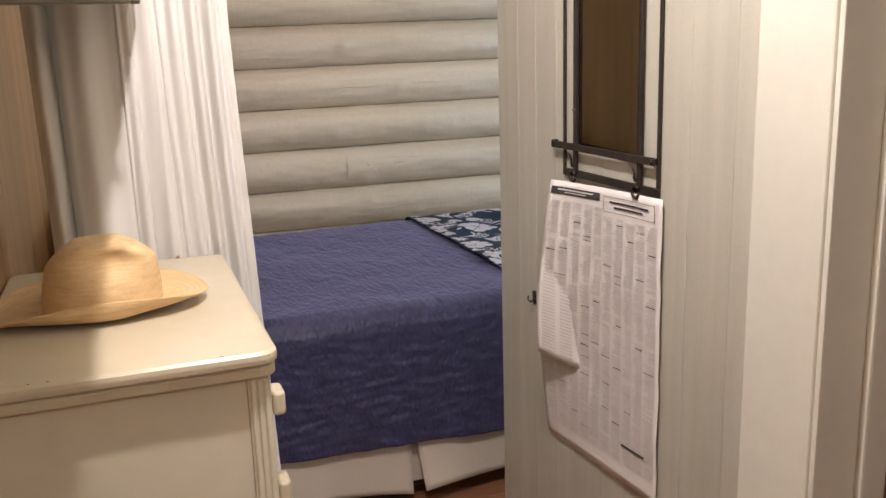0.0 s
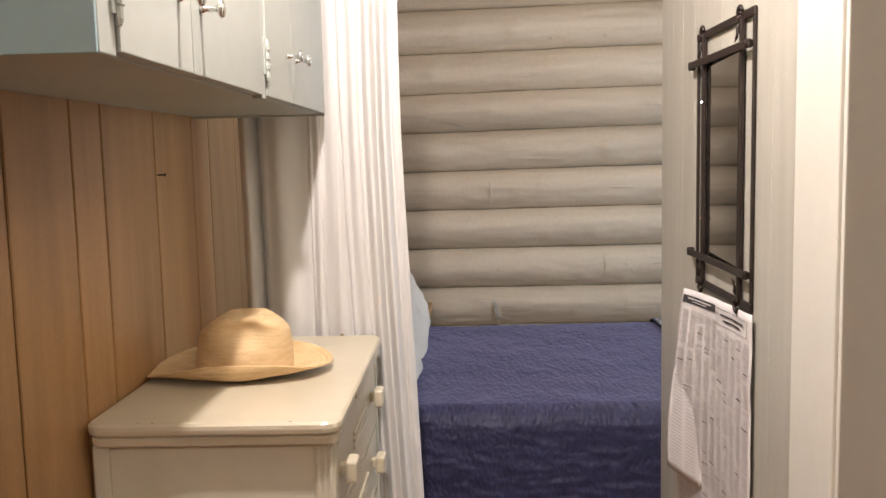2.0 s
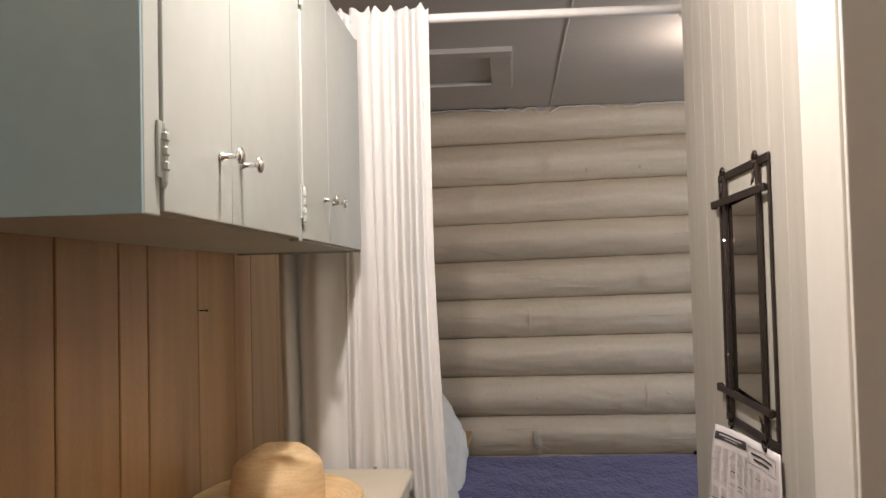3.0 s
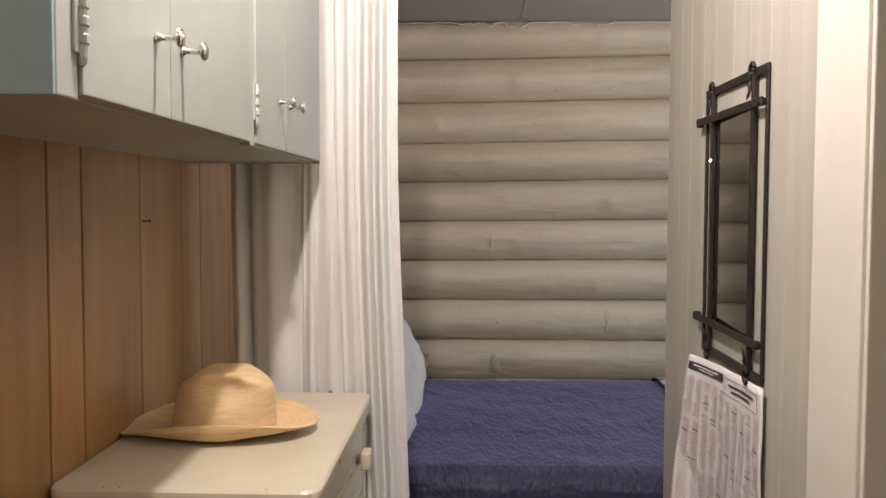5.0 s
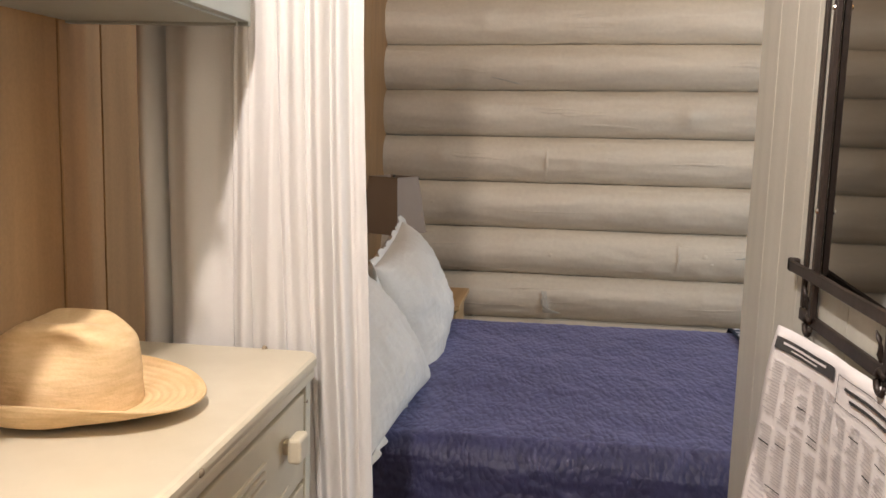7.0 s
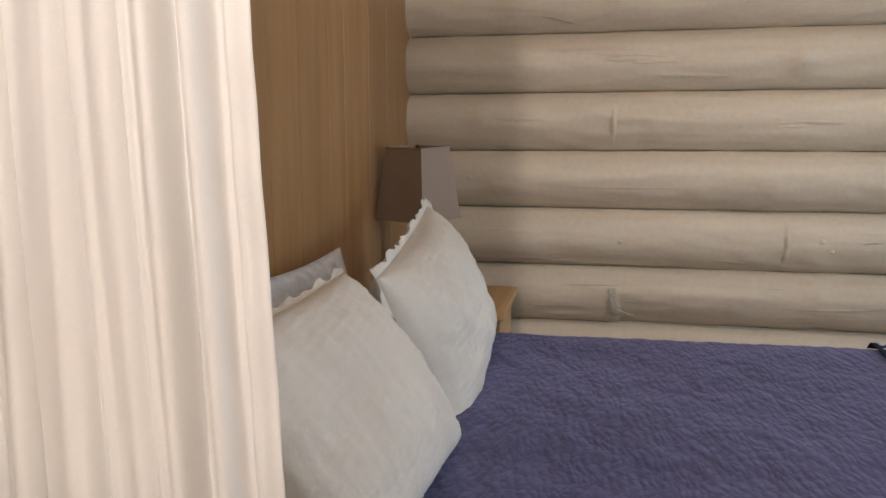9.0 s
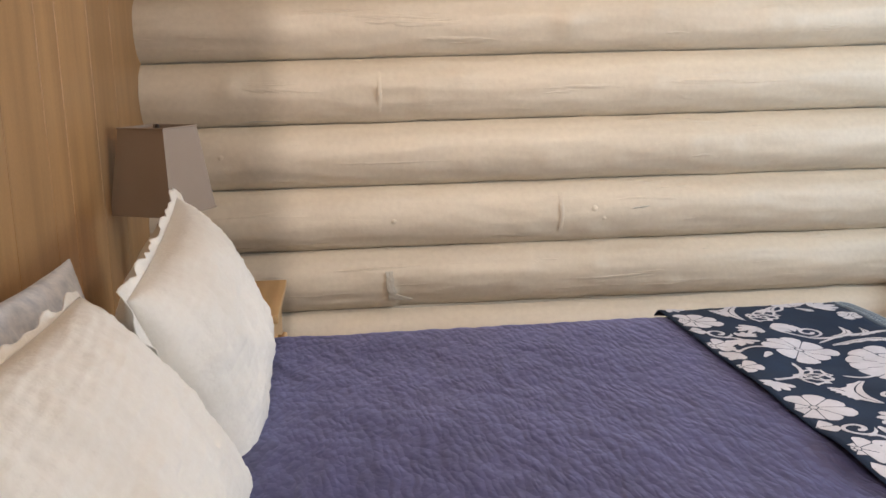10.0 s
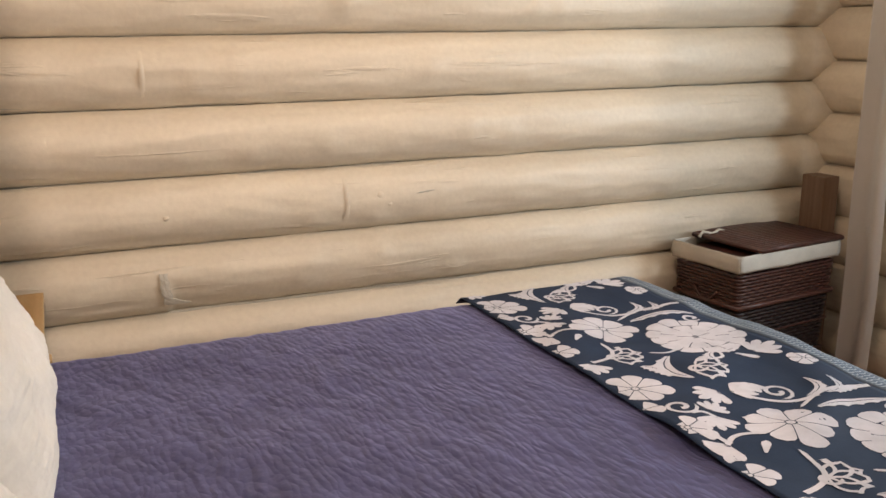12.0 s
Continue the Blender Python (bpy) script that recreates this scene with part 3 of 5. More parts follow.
for k in range(6):
    z1 = DZ - 0.062 - 0.158 * k
    drawer(z1 - 0.150, z1)
for (x, y, w) in ((0.12, DY0, 0.012), (-0.115, DY0, 0.009), (-0.14, DY0, 0.006)):
    bm = bmesh.new()
    bmesh.ops.create_uvsphere(bm, u_segments=10, v_segments=6, radius=1, matrix=Matrix.Translation(Vector((x, DY0 - 0.013, DZ - 0.0018)) - O) @ Matrix.Diagonal((w * 0.42, 0.0028, 0.0022, 1)))
    part("paint_chip", bm, M_WORN, dresser, "bare chip in the paint", smooth=True)
for (x, y, z, l) in ((DX1 + 0.021, 1.47, DZ - 0.012, 0.018), (DX1 + 0.005, 1.952, DZ - 0.08, 0.014), (DX1 + 0.005, 1.952, DZ - 0.17, 0.012), (0.11, DY1 + 0.004, DZ, 0.01), (DX1 + 0.004, 1.955, DZ - 0.11, 0.02)):
    bm = bmesh.new()
    bmesh.ops.create_uvsphere(bm, u_segments=10, v_segments=6, radius=1, matrix=Matrix.Translation(Vector((x - 0.003, y, z)) - O) @ Matrix.Diagonal((0.005, l * 0.5, 0.006, 1)))
    part("paint_chip", bm, M_WORN, dresser, "bare chip in the paint", smooth=True)

# straw hat on the dresser
hat = thing("straw_hat", "golden woven straw hat resting on the dresser top", "hat", at=(-0.052, 1.612, DZ))
hat.rotation_euler = (0, 0, radians(5))
HL, HW = 0.191, 0.150


def brim_point(u, v):
    a = 2 * math.pi * u + 0.6 * math.pi
    r = 0.47 + 0.53 * v
    c, sn = math.cos(a), math.sin(a)
    # the front tip is drawn out, the back is broad and round
    x, y = HL * r * c, HW * r * sn * (1 - 0.10 * max(0.0, -c) ** 2)
    side = abs(sn) ** 1.8
    roll = max(0.0, (v - 0.30) / 0.70)
    lift = (0.036 if sn < 0 else 0.040) * side * roll ** 1.7
    y *= 1 - 0.16 * side * roll ** 2
    x += 0.006 * math.sin(2 * a) * v
    tip = 0.010 * max(0.0, c) ** 3 * v
    return Vector((x, y, 0.008 + lift + tip - 0.0045 * max(0.0, -c) ** 2 * v + 0.0007 * math.sin(v * 58) + 0.002 * nz(c * 2, sn * 2, v)))


def crown_point(u, v):
    a = 2 * math.pi * u + 0.6 * math.pi
    c, s = math.cos(a), math.sin(a)
    cx, cy = 0.101, 0.084
    k = min(1.0, v / 0.60)
    t = max(0.0, (v - 0.60) / 0.40)
    f = (1 - 0.05 * k - 0.03 * k ** 4) * math.cos(t * math.pi / 2) ** 0.36
    x, y = cx * f * c + 0.009 + 0.004 * k, cy * f * s
    # the top falls towards the front, with a ridge round it
    h = 0.127 - 0.50 * max(0.0, -0.022 - x) - 0.45 * max(0.0, x - 0.050)
    z = 0.008 + (h - 0.024) * k + 0.018 * math.sin(t * math.pi / 2)
    # two finger dents, one each side
    dent = math.exp(-((x - 0.026) / 0.042) ** 2 - ((z - 0.098) / 0.030) ** 2)
    y *= 1 - 0.36 * dent
    ring = ((x - 0.012) / 0.070) ** 2 + (y / 0.048) ** 2
    z -= t * 0.012 * math.exp(-(ring / 0.55) ** 2)
    return Vector((x, y, z + 0.0014 * nz(x * 30, y * 30, z * 30)))


part("brim", sheet(brim_point, 80, 64, 0.003), M_STRAW, hat, smooth=True)
crown_bm = sheet(crown_point, 64, 30, 0.0025)
bmesh.ops.remove_doubles(crown_bm, verts=crown_bm.verts[:], dist=0.0006)
part("crown", crown_bm, M_STRAW, hat, smooth=True)

# wall cabinet above the dresser
CX, CY0, CY1, CZ0, CZ1 = 0.085, 0.670, 1.982, 1.630, 2.172
cabinet = thing("wall_cabinet", "sage and cream painted wall cabinet with chrome knobs", "cabinet", at=(0, 1.336, CZ0))
O2 = Vector((0, 1.336, CZ0))


def c_box(a, b, bev=0.002, seg=2):
    return boxed(Vector(a) - O2, Vector(b) - O2, bev, seg)


part("side_panel", c_box((WEST + 0.002, CY0, CZ0), (CX - 0.0025, CY0 + 0.005, CZ1), 0.001), M_CABSIDE, cabinet, "blue-grey painted side")
part("side_panel", c_box((WEST + 0.002, CY1 - 0.018, CZ0), (CX - 0.020, CY1, CZ1)), M_CAB, cabinet)
part("bottom_panel", c_box((WEST + 0.002, CY0 + 0.018, CZ0 + 0.004), (CX - 0.020, CY1 - 0.018, CZ0 + 0.022)), M_CAB, cabinet)
part("top_panel", c_box((WEST + 0.002, CY0 + 0.018, CZ1 - 0.018), (CX - 0.020, CY1 - 0.018, CZ1)), M_CAB, cabinet)
for y0, y1, back in ((CY0 + 0.0052, 0.717, 0.0195), (1.334, 1.360, 0.0195), (CY1 - 0.012, CY1, 0.0195)):
    part("stile", c_box((CX - back, y0, CZ0), (CX - 0.002, y1, CZ1)), M_CAB, cabinet)
for y0, y1, ky in ((0.723, 0.9565, 0.908), (0.9573, 1.330, 0.996), (1.368, 1.592, 1.538), (1.5928, CY1 - 0.014, 1.622)):
    d = part("door", c_box((CX - 0.019, y0, CZ0 + 0.006), (CX, y1, CZ1 - 0.01), 0.0015), M_CAB, cabinet)
    kb = lathe(bmesh.new(), [(0.006, 0.0), (0.006, 0.004), (0.0036, 0.006), (0.0040, 0.021), (0.006, 0.023), (0.0115, 0.0255), (0.0125, 0.028), (0.0095, 0.0315), (0.004, 0.033)], Vector((CX, ky, CZ0 + 0.092)) - O2, 20, "x")
    part("knob", kb, M_CHROME, d, "polished chrome knob", smooth=True)
# dark sheet behind the doors: the shade in their gaps, put in as colour
part("face_gap", c_box((CX - 0.030, CY0 + 0.018, CZ0 + 0.022), (CX - 0.0205, CY1 - 0.018, CZ1 - 0.018)), M_GROOVE, cabinet)
for y in (0.720, 1.364):
    for z in (CZ0 + 0.038, CZ1 - 0.10):
        bm = bmesh.new()
        tube(bm, [Vector((CX + 0.001, y, z + dz)) - O2 for dz in (-0.006, 0.0, 0.058, 0.064)], [0.003, 0.005, 0.005, 0.003], 8)
        box(bm, Vector((CX - 0.002, y - 0.014, z + 0.004)) - O2, Vector((CX + 0.0012, y - 0.002, z + 0.066)) - O2, 0.0006, 1)
        box(bm, Vector((CX - 0.002, y + 0.002, z - 0.002)) - O2, Vector((CX + 0.0016, y + 0.011, z + 0.050)) - O2, 0.0006, 1)
        for dz in (0.012, 0.028, 0.044):
            box(bm, Vector((CX - 0.001, y - 0.0058, z + dz)) - O2, Vector((CX + 0.0068, y + 0.0058, z + dz + 0.011)) - O2, 0.002, 1)
        part("hinge", bm, M_CAB, cabinet, "painted-over butt hinge")

nail = thing("wall_nail", "small dark nail in the wood panelling", "nail", at=(WEST, 1.70, 1.50))
part("shank", lathe(bmesh.new(), [(0.0016, -0.004), (0.0016, 0.016)], (0, 0, 0), 8, "x"), M_IRON, nail)
part("head", lathe(bmesh.new(), [(0.0035, 0.016), (0.0035, 0.018)], (0, 0, 0), 10, "x"), M_IRON, nail)

hook = thing("wall_hook", "small dark metal hook on the painted boards", "hook", at=(PART_X, 1.825, 0.935))
part("plate", boxed((-0.004, -0.007, -0.016), (0.001, 0.007, 0.016), 0.001, 1), M_IRON, hook)
part("prong", tube(bmesh.new(), [(-0.002, 0, -0.006), (-0.012, 0, -0.010), (-0.018, 0, -0.004), (-0.018, 0, 0.006)], 0.0022, 7), M_IRON, hook, smooth=True)

blue = thing("blue_bag", "crumpled bright blue plastic bag on the cabinet", "bag", at=(-0.03, 1.80, CZ1))
bm = bmesh.new()
bmesh.ops.create_icosphere(bm, subdivisions=4, radius=1.0)
for v in bm.verts:
    p = v.co.copy()
    k = 1 + 0.25 * nz(p.x * 2, p.y * 2, p.z * 2) + 0.10 * nz(p.x * 6, p.y * 6, p.z * 6)
    v.co = Vector((p.x * 0.085 * k, p.y * 0.15 * k, max(0.0, 0.11 + p.z * 0.13 * k)))
part("bag_body", bm, M_BLUE, blue, smooth=True)

# ---------------------------------------------------------------- curtain in the opening
rod = thing("curtain_rod", "white painted wooden curtain rod across the opening", "curtain rod", at=(0.33, 2.04, 2.235))
part("pole", tube(bmesh.new(), [(WEST - 0.33 + 0.002, 0, 0), (0, 0, 0), (PART_X - 0.33 + 0.01, 0, -0.004)], 0.0125, 14), M_POLE, rod, smooth=True)
part("socket", lathe(bmesh.new(), [(0.022, 0.0), (0.022, 0.008), (0.016, 0.010)], (PART_X - 0.33 + 0.002, 0, -0.004), 18, "x"), M_POLE, rod)

curtain = thing("white_curtain", "white cotton curtain bunched on a rod in the doorway", "curtain", at=(0, 2.04, 0))


def curtain_point(u, v):
    z = 2.262 - 2.235 * v
    low = max(0.0, (1.6 - z) / 1.6)
    hang = min(1.0, v * 4)
    right = 0.261 + 0.064 * low ** 1.2
    drift = (0.24 * nz(v * 1.3, u * 2.5, 3.0) - 0.22 * v) * hang
    # one loose fold and a smooth stretch beside the wall, soft uneven folds that widen towards the free edge
    if u < 0.44:
        q = u / 0.44
        x = -0.148 + 0.178 * q
        y = 0.038 * math.exp(-((q - 0.27) / 0.06) ** 2) - 0.020 * math.exp(-((q - 0.12) / 0.09) ** 2) - 0.018 * math.exp(-((q - 0.62) / 0.22) ** 2) + 0.02 * max(0.0, 0.06 - q) / 0.06
        y += 0.004 * math.sin(q * 17 + v * 1.5) * hang
    else:
        q = (u - 0.44) / 0.56
        x = 0.030 + (right - 0.030) * (q + 0.020 * math.sin(q * 9))
        ph = 5.2 * (q ** 0.80) + 0.34 * math.sin(q * 8.0 + 0.6) + drift * (1.2 + q)
        amp = max(0.003, 0.0115 + 0.013 * nz(q * 5, 4.4) + 0.018 * nz(q * 3.5, v * 2.6, 6.1)) * (0.75 + 0.35 * low) * (1 - 0.35 * max(0.0, q - 0.8) / 0.2)
        y = -0.010 - 0.010 * q + amp * math.sin(2 * math.pi * ph) + 0.0035 * math.sin(4 * math.pi * ph + 2.0 * q) + 0.003 * nz(q * 26, v * 5, 2.2)
        y += 0.030 * min(1.0, low * 2.5) * max(0.0, q - 0.5)
        x += 0.010 * math.cos(2 * math.pi * ph + 0.5) * (1 - q) * min(1.0, q * 8)
    y += 0.012 * nz(u * 3, v * 2.4, 9) * min(1.0, v * 3) + 0.003 * nz(u * 14, v * 9, 3) * hang
    x += 0.005 * nz(v * 3, u * 2, 4) * hang
    top = 0.010 * math.sin(u * 75) + 0.006 * nz(u * 30, 3)
    return Vector((x, y, z + (top if v < 0.03 else 0.0)))


part("cloth", sheet(curtain_point, 320, 90, 0.0016), M_SHEER, curtain, smooth=True)


def hem_point(u, v):
    p = curtain_point(1 - 0.055 * u, v)
    return p + Vector((0.0012, -0.0030 + 0.0008 * math.sin(v * 150 + 3 * nz(v * 9)), 0))


part("side_hem", sheet(hem_point, 8, 260, 0.0012), M_SHEER, curtain, "stitched white side hem", smooth=True)

# ---------------------------------------------------------------- iron mirror and paper on the partition
MX = PART_X - 0.004
mirror = thing("wall_mirror", "narrow wall mirror in a black wrought iron frame", "mirror", at=(MX, 1.485, 1.51))
OM = Vector((MX, 1.485, 1.51))


def m_box(a, b, bev=0.0015):
    return boxed(Vector(a) - OM, Vector(b) - OM, bev, 1)


W = PART_X
glass = part("glass", boxed((-0.0008, -0.116, -0.190), (0.0008, 0.116, 0.190)), M_MIRROR, mirror, "dark antique mirror glass")
glass.location = Vector((W - 0.0064, 1.495, 1.508)) - OM
glass.rotation_euler = (0, 0, radians(-2.2))
for z in (1.258, 1.752):
    part("outer_bar", m_box((W - 0.0065, 1.316, z - 0.0078), (W - 0.001, 1.674, z + 0.0078)), M_IRON, mirror)
for y in (1.321, 1.669):
    part("outer_bar", m_box((W - 0.0060, y - 0.0050, 1.2662), (W - 0.0012, y + 0.0050, 1.7438)), M_IRON, mirror)
for z in (1.314, 1.700):
    bm = bmesh.new()
    box(bm, Vector((W - 0.0150, 1.318, z - 0.0075)) - OM, Vector((W - 0.0112, 1.710, z + 0.0075)) - OM, 0.0016, 1)
    box(bm, Vector((W - 0.0150, 1.700, z - 0.0085)) - OM, Vector((W - 0.0015, 1.712, z + 0.0085)) - OM, 0.002, 1)
    # the near end is beaten into a loop round the outer bar
    tube(bm, [Vector((W - 0.0105, 1.322 + 0.014 * q, z)) - OM for q in (0.0, 0.3, 0.7, 1.0)], [0.006, 0.0075, 0.0075, 0.006], 10)
    part("strap", bm, M_IRON, mirror, smooth=False)
for y in (1.376, 1.616):
    part("inner_bar", m_box((W - 0.0110, y - 0.0055, 1.262), (W - 0.0030, y + 0.0055, 1.748)), M_IRON, mirror)
    for z, d in ((1.252, -1), (1.758, 1)):
        # the bar's end is drawn out and curled into an eye, with a thorn beside it
        eye = [Vector((W - 0.0085, y + 0.010 + 0.0110 * math.cos(a), z + d * 0.0110 * math.sin(a))) - OM for a in [-2.6 + 5.6 * k / 15 for k in range(16)]]
        part("curled_end", tube(bmesh.new(), eye, [0.0042 - 0.0011 * k / 15 for k in range(16)], 8), M_IRON, mirror, smooth=True)
        tail = [Vector((W - 0.0100 - 0.0012 * k, y + 0.007 + 0.0016 * k + 0.003 * math.sin(k * 1.9), z - d * (0.020 + 0.007 * k))) - OM for k in range(5)]
        part("thorn", tube(bmesh.new(), tail, [0.0030, 0.0036, 0.0024, 0.0028, 0.0008], 6), M_IRON, mirror, smooth=True)
for z in (1.39, 1.62):
    part("screw_head", lathe(bmesh.new(), [(0.004, 0), (0.003, -0.002)], Vector((W - 0.0112, 1.616, z)) - OM, 8, "x"), M_CHROME, mirror)

paper = thing("wall_paper_sheet", "curled printed paper sheet hung below the mirror", "poster", at=(PART_X, 1.5, 0.95))
OP = Vector((PART_X, 1.5, 0.95))
PY0, PY1, PZ0, PZ1 = 1.300, 1.692, 0.640, 1.250


def paper_at(u, v, off=0.0):
    """u from the near edge to the far edge, v from the top down."""
    w = 1 + 0.14 * v * u
    y = PY0 + (PY1 - PY0) * u * w
    curl = 0.052 * max(0.0, u - 0.55) ** 1.6 * 2.2 * math.sin(math.pi * min(1, 0.15 + v * 0.85)) ** 0.8
    x = PART_X - 0.004 - curl - 0.008 * math.sin(v * 5) * u * 0.5 - 0.004 - 0.003 * nz(u * 5, v * 7)
    z = PZ1 - (PZ1 - PZ0) * v - 0.012 * u + 0.02 * (1 - u) * v
    return Vector((x - off, y, z)) - OP


part("sheet", sheet(lambda u, v: paper_at(u, v), 30, 40, 0.0006), M_PAPER, paper, smooth=True)


def bars(rects, off, at=paper_at):
    bm = bmesh.new()
    for u0, u1, v0, v1 in rects:
        n = max(1, int((u1 - u0) * 30))
        for k in range(n):
            a, b = u0 + (u1 - u0) * k / n, u0 + (u1 - u0) * (k + 1) / n
            bm.faces.new([bm.verts.new(at(*q, off)) for q in ((a, v0), (b, v0), (b, v1), (a, v1))])
    bmesh.ops.recalc_face_normals(bm, faces=bm.faces[:])
    return bm


part("header_block", bars([(0.54, 0.975, 0.020, 0.046)], 0.0016), M_INK, paper, "black printed heading block")
part("header_line", bars([(0.60, 0.92, 0.026, 0.031), (0.66, 0.86, 0.036, 0.039)], 0.0026), M_PAPER, paper)
rnd = random.Random(4)
rects, dark = [], [(0.10, 0.44, 0.038, 0.044), (0.15, 0.40, 0.054, 0.060), (0.05, 0.5, 0.024, 0.0255), (0.05, 0.5, 0.074, 0.0755), (0.05, 0.054, 0.024, 0.075), (0.496, 0.5, 0.024, 0.075)]
for c in range(10):
    u0 = 0.03 + 0.096 * c
    v = 0.092 if c < 5 else 0.068
    while v < 0.93:
        h = rnd.uniform(0.0022, 0.0034)
        if rnd.random() < 0.96:
            (dark if rnd.random() < 0.03 else rects).append((u0, u0 + rnd.uniform(0.048, 0.086), v, v + h))
        v += h + rnd.uniform(0.0030, 0.0046)
        if rnd.random() < 0.02:
            v += 0.012
part("print_line", bars(rects, 0.0016), M_GREYINK, paper, "grey columns of fine print")["kind"] = "stuff"
part("bold_line", bars(dark + [(0.10, 0.30, 0.86, 0.868)], 0.0018), M_INK, paper)["kind"] = "stuff"


def flap_at(u, v, off=0.0):
    """A strip of the sheet's far edge that has come loose and hangs out from the wall."""
    z = 1.175 - 0.325 * v
    wide = 0.02 + 0.085 * min(1.0, v * 1.8)
    y = 1.698 - wide * (1 - u) + 0.006 * math.sin(v * 4)
    x = PART_X - 0.012 - (0.006 + 0.040 * v) * u ** 0.8 - 0.012 * math.sin(math.pi * v) * u
    return Vector((x - off, y, z - 0.012 * (1 - u) * v)) - OP


part("turned_flap", sheet(lambda u, v: flap_at(u, v), 16, 20, 0.0006), M_PAPER, paper, "turned-over paper flap", smooth=True)
fine = []
for k in range(34):
    fine.append((0.12, 0.40 + 0.1 * nz(k, 2), 0.22 + 0.022 * k, 0.229 + 0.022 * k))
    fine.append((0.52, 0.86 + 0.1 * nz(k, 5), 0.22 + 0.022 * k, 0.229 + 0.022 * k))
part("flap_print", bars(fine, 0.0012, flap_at), M_GREYINK, paper, "grey fine print")["kind"] = "stuff"

# ---------------------------------------------------------------- bedroom: bed
BX0, BX1, BY0, BY1, BZ = -0.21, 1.905, 2.615, 4.095, 0.705
bed = thing("bed", "made double bed with navy quilt and cream skirt", "bed", at=((BX0 + BX1) / 2, (BY0 + BY1) / 2, 0))
OB = Vector(((BX0 + BX1) / 2, (BY0 + BY1) / 2, 0))
HEM = 0.238


def hem_at(x):
    return HEM - 0.028 * (x - 0.65)


def drop_profile(a, b, drop, r, t, both=True):
    """Arc length t in 0..1 over a cloth from edge a (dropping) to edge b (dropping): place and fall."""
    flat = (b - a) - 2 * r
    arc = r * math.pi / 2
    fall = drop - r
    total = flat + 2 * arc + 2 * fall
    s = t * total
    if s < fall:
        return a, drop - s
    s -= fall
    if s < arc:
        k = s / r
        return a + r * (1 - math.cos(k)), r * (1 - math.sin(k))
    s -= arc
    if s < flat:
        return a + r + s, 0.0
    s -= flat
    if s < arc:
        k = s / r
        return b - r + r * math.sin(k), r * (1 - math.cos(k))
    s -= arc
    return b, r + s


def quilt_at(u, v, lift=0.0):
    x, fx = drop_profile(BX0 - 0.4, BX1, BZ - HEM, 0.07, 0.16 + 0.84 * u)
    y, fy = drop_profile(BY0, BY1, BZ - HEM, 0.075, v)
    x = max(x, BX0)
    soft = 0.010 * nz(x * 2.2, y * 2.2) + 0.004 * nz(x * 7, y * 7, 3) + 0.0032 * nz(x * 34 + 2 * nz(x * 5, y * 5), y * 8, 5)
    hem = hem_at(x)
    z = max(hem, BZ - (fx + fy) * (BZ - hem) / (BZ - HEM)) + soft * (1 if fx + fy < 0.05 else 0.2)
    sag = 0.012 * nz(x * 2.5, z * 3, 8) + 0.005 * nz(x * 9, z * 7, 2)
    if fy > 0.05:
        d = -1 if v < 0.5 else 1
        y += d * (0.012 * min(1, fy / 0.2) + sag + 0.0075 * max(-0.5, nz(x * 13 + 1.5 * nz(x * 4, z * 9), z * 42, 1)) * min(1.0, fy / 0.15))
    if fx > 0.05:
        x += 0.010 + 0.010 * nz(y * 3, z * 3)
    if z <= hem + 0.004:
        z = hem + 0.006 * nz(x * 3, y * 3)
    return Vector((x, y, z + lift))


part("quilt", sheet(lambda u, v: quilt_at(u, v) - OB, 260, 420, 0.006), M_QUILT, bed, "navy blue crinkled quilt", smooth=True)
part("mattress", boxed(Vector((BX0, BY0 + 0.03, 0.33)) - OB, Vector((BX1 - 0.03, BY1 - 0.03, BZ - 0.03)) - OB, 0.05, 3), M_PILLOW, bed)
part("box_base", boxed(Vector((BX0, BY0 + 0.05, 0.09)) - OB, Vector((BX1 - 0.05, BY1 - 0.05, 0.33)) - OB, 0.01), M_SKIRT, bed)
for x in (BX0 + 0.1, BX1 - 0.15):
    for y in (BY0 + 0.1, BY1 - 0.1):
        part("leg", boxed(Vector((x - 0.03, y - 0.03, 0)) - OB, Vector((x + 0.03, y + 0.03, 0.09)) - OB, 0.004), M_GROOVE, bed)


def skirt_piece(xa, xb, seed, spread_a=0.0, spread_b=0.0):
    """One flat panel of the skirt; its lower corners swing out."""
    def fn(u, v):
        x = xa + (xb - xa) * u + v * (spread_a * (1 - u) ** 6 + spread_b * u ** 6)
        k = v * (0.25 + 0.75 * abs(2 * u - 1) ** 3)
        y = BY0 + 0.026 - 0.016 * v + 0.012 * math.sin(u * 8 + seed) * v * v - 0.030 * k * v + 0.006 * nz(x * 6, v, seed)
        return Vector((x, y, 0.30 - (0.226 + 0.016 * nz(x * 3, seed) + 0.018 * u ** 4 * (1 if spread_b else 0) + 0.012 * (1 - u) ** 4 * (1 if spread_a else 0)) * v)) - OB
    return sheet(fn, 40, 12, 0.002)


for xa, xb, sd, sa, sb in ((BX0, 0.838, 1.0, 0.0, -0.014), (0.845, BX1 - 0.02, 4.0, 0.020, 0.0)):
    part("bed_skirt", skirt_piece(xa, xb, sd, sa, sb), M_SKIRT, bed, "cream pleated bed skirt", smooth=True)
part("pleat_inset", sheet(lambda u, v: Vector((0.79 + 0.11 * u, BY0 + 0.036, 0.30 - 0.228 * v)) - OB, 4, 4, 0.002), M_SKIRT, bed)


def skirt_end(u, v):
    y = BY0 + 0.03 + (BY1 - BY0 - 0.06) * u
    return Vector((BX1 - 0.02 + 0.012 * math.sin(u * 30) * v, y, 0.30 - 0.25 * v)) - OB


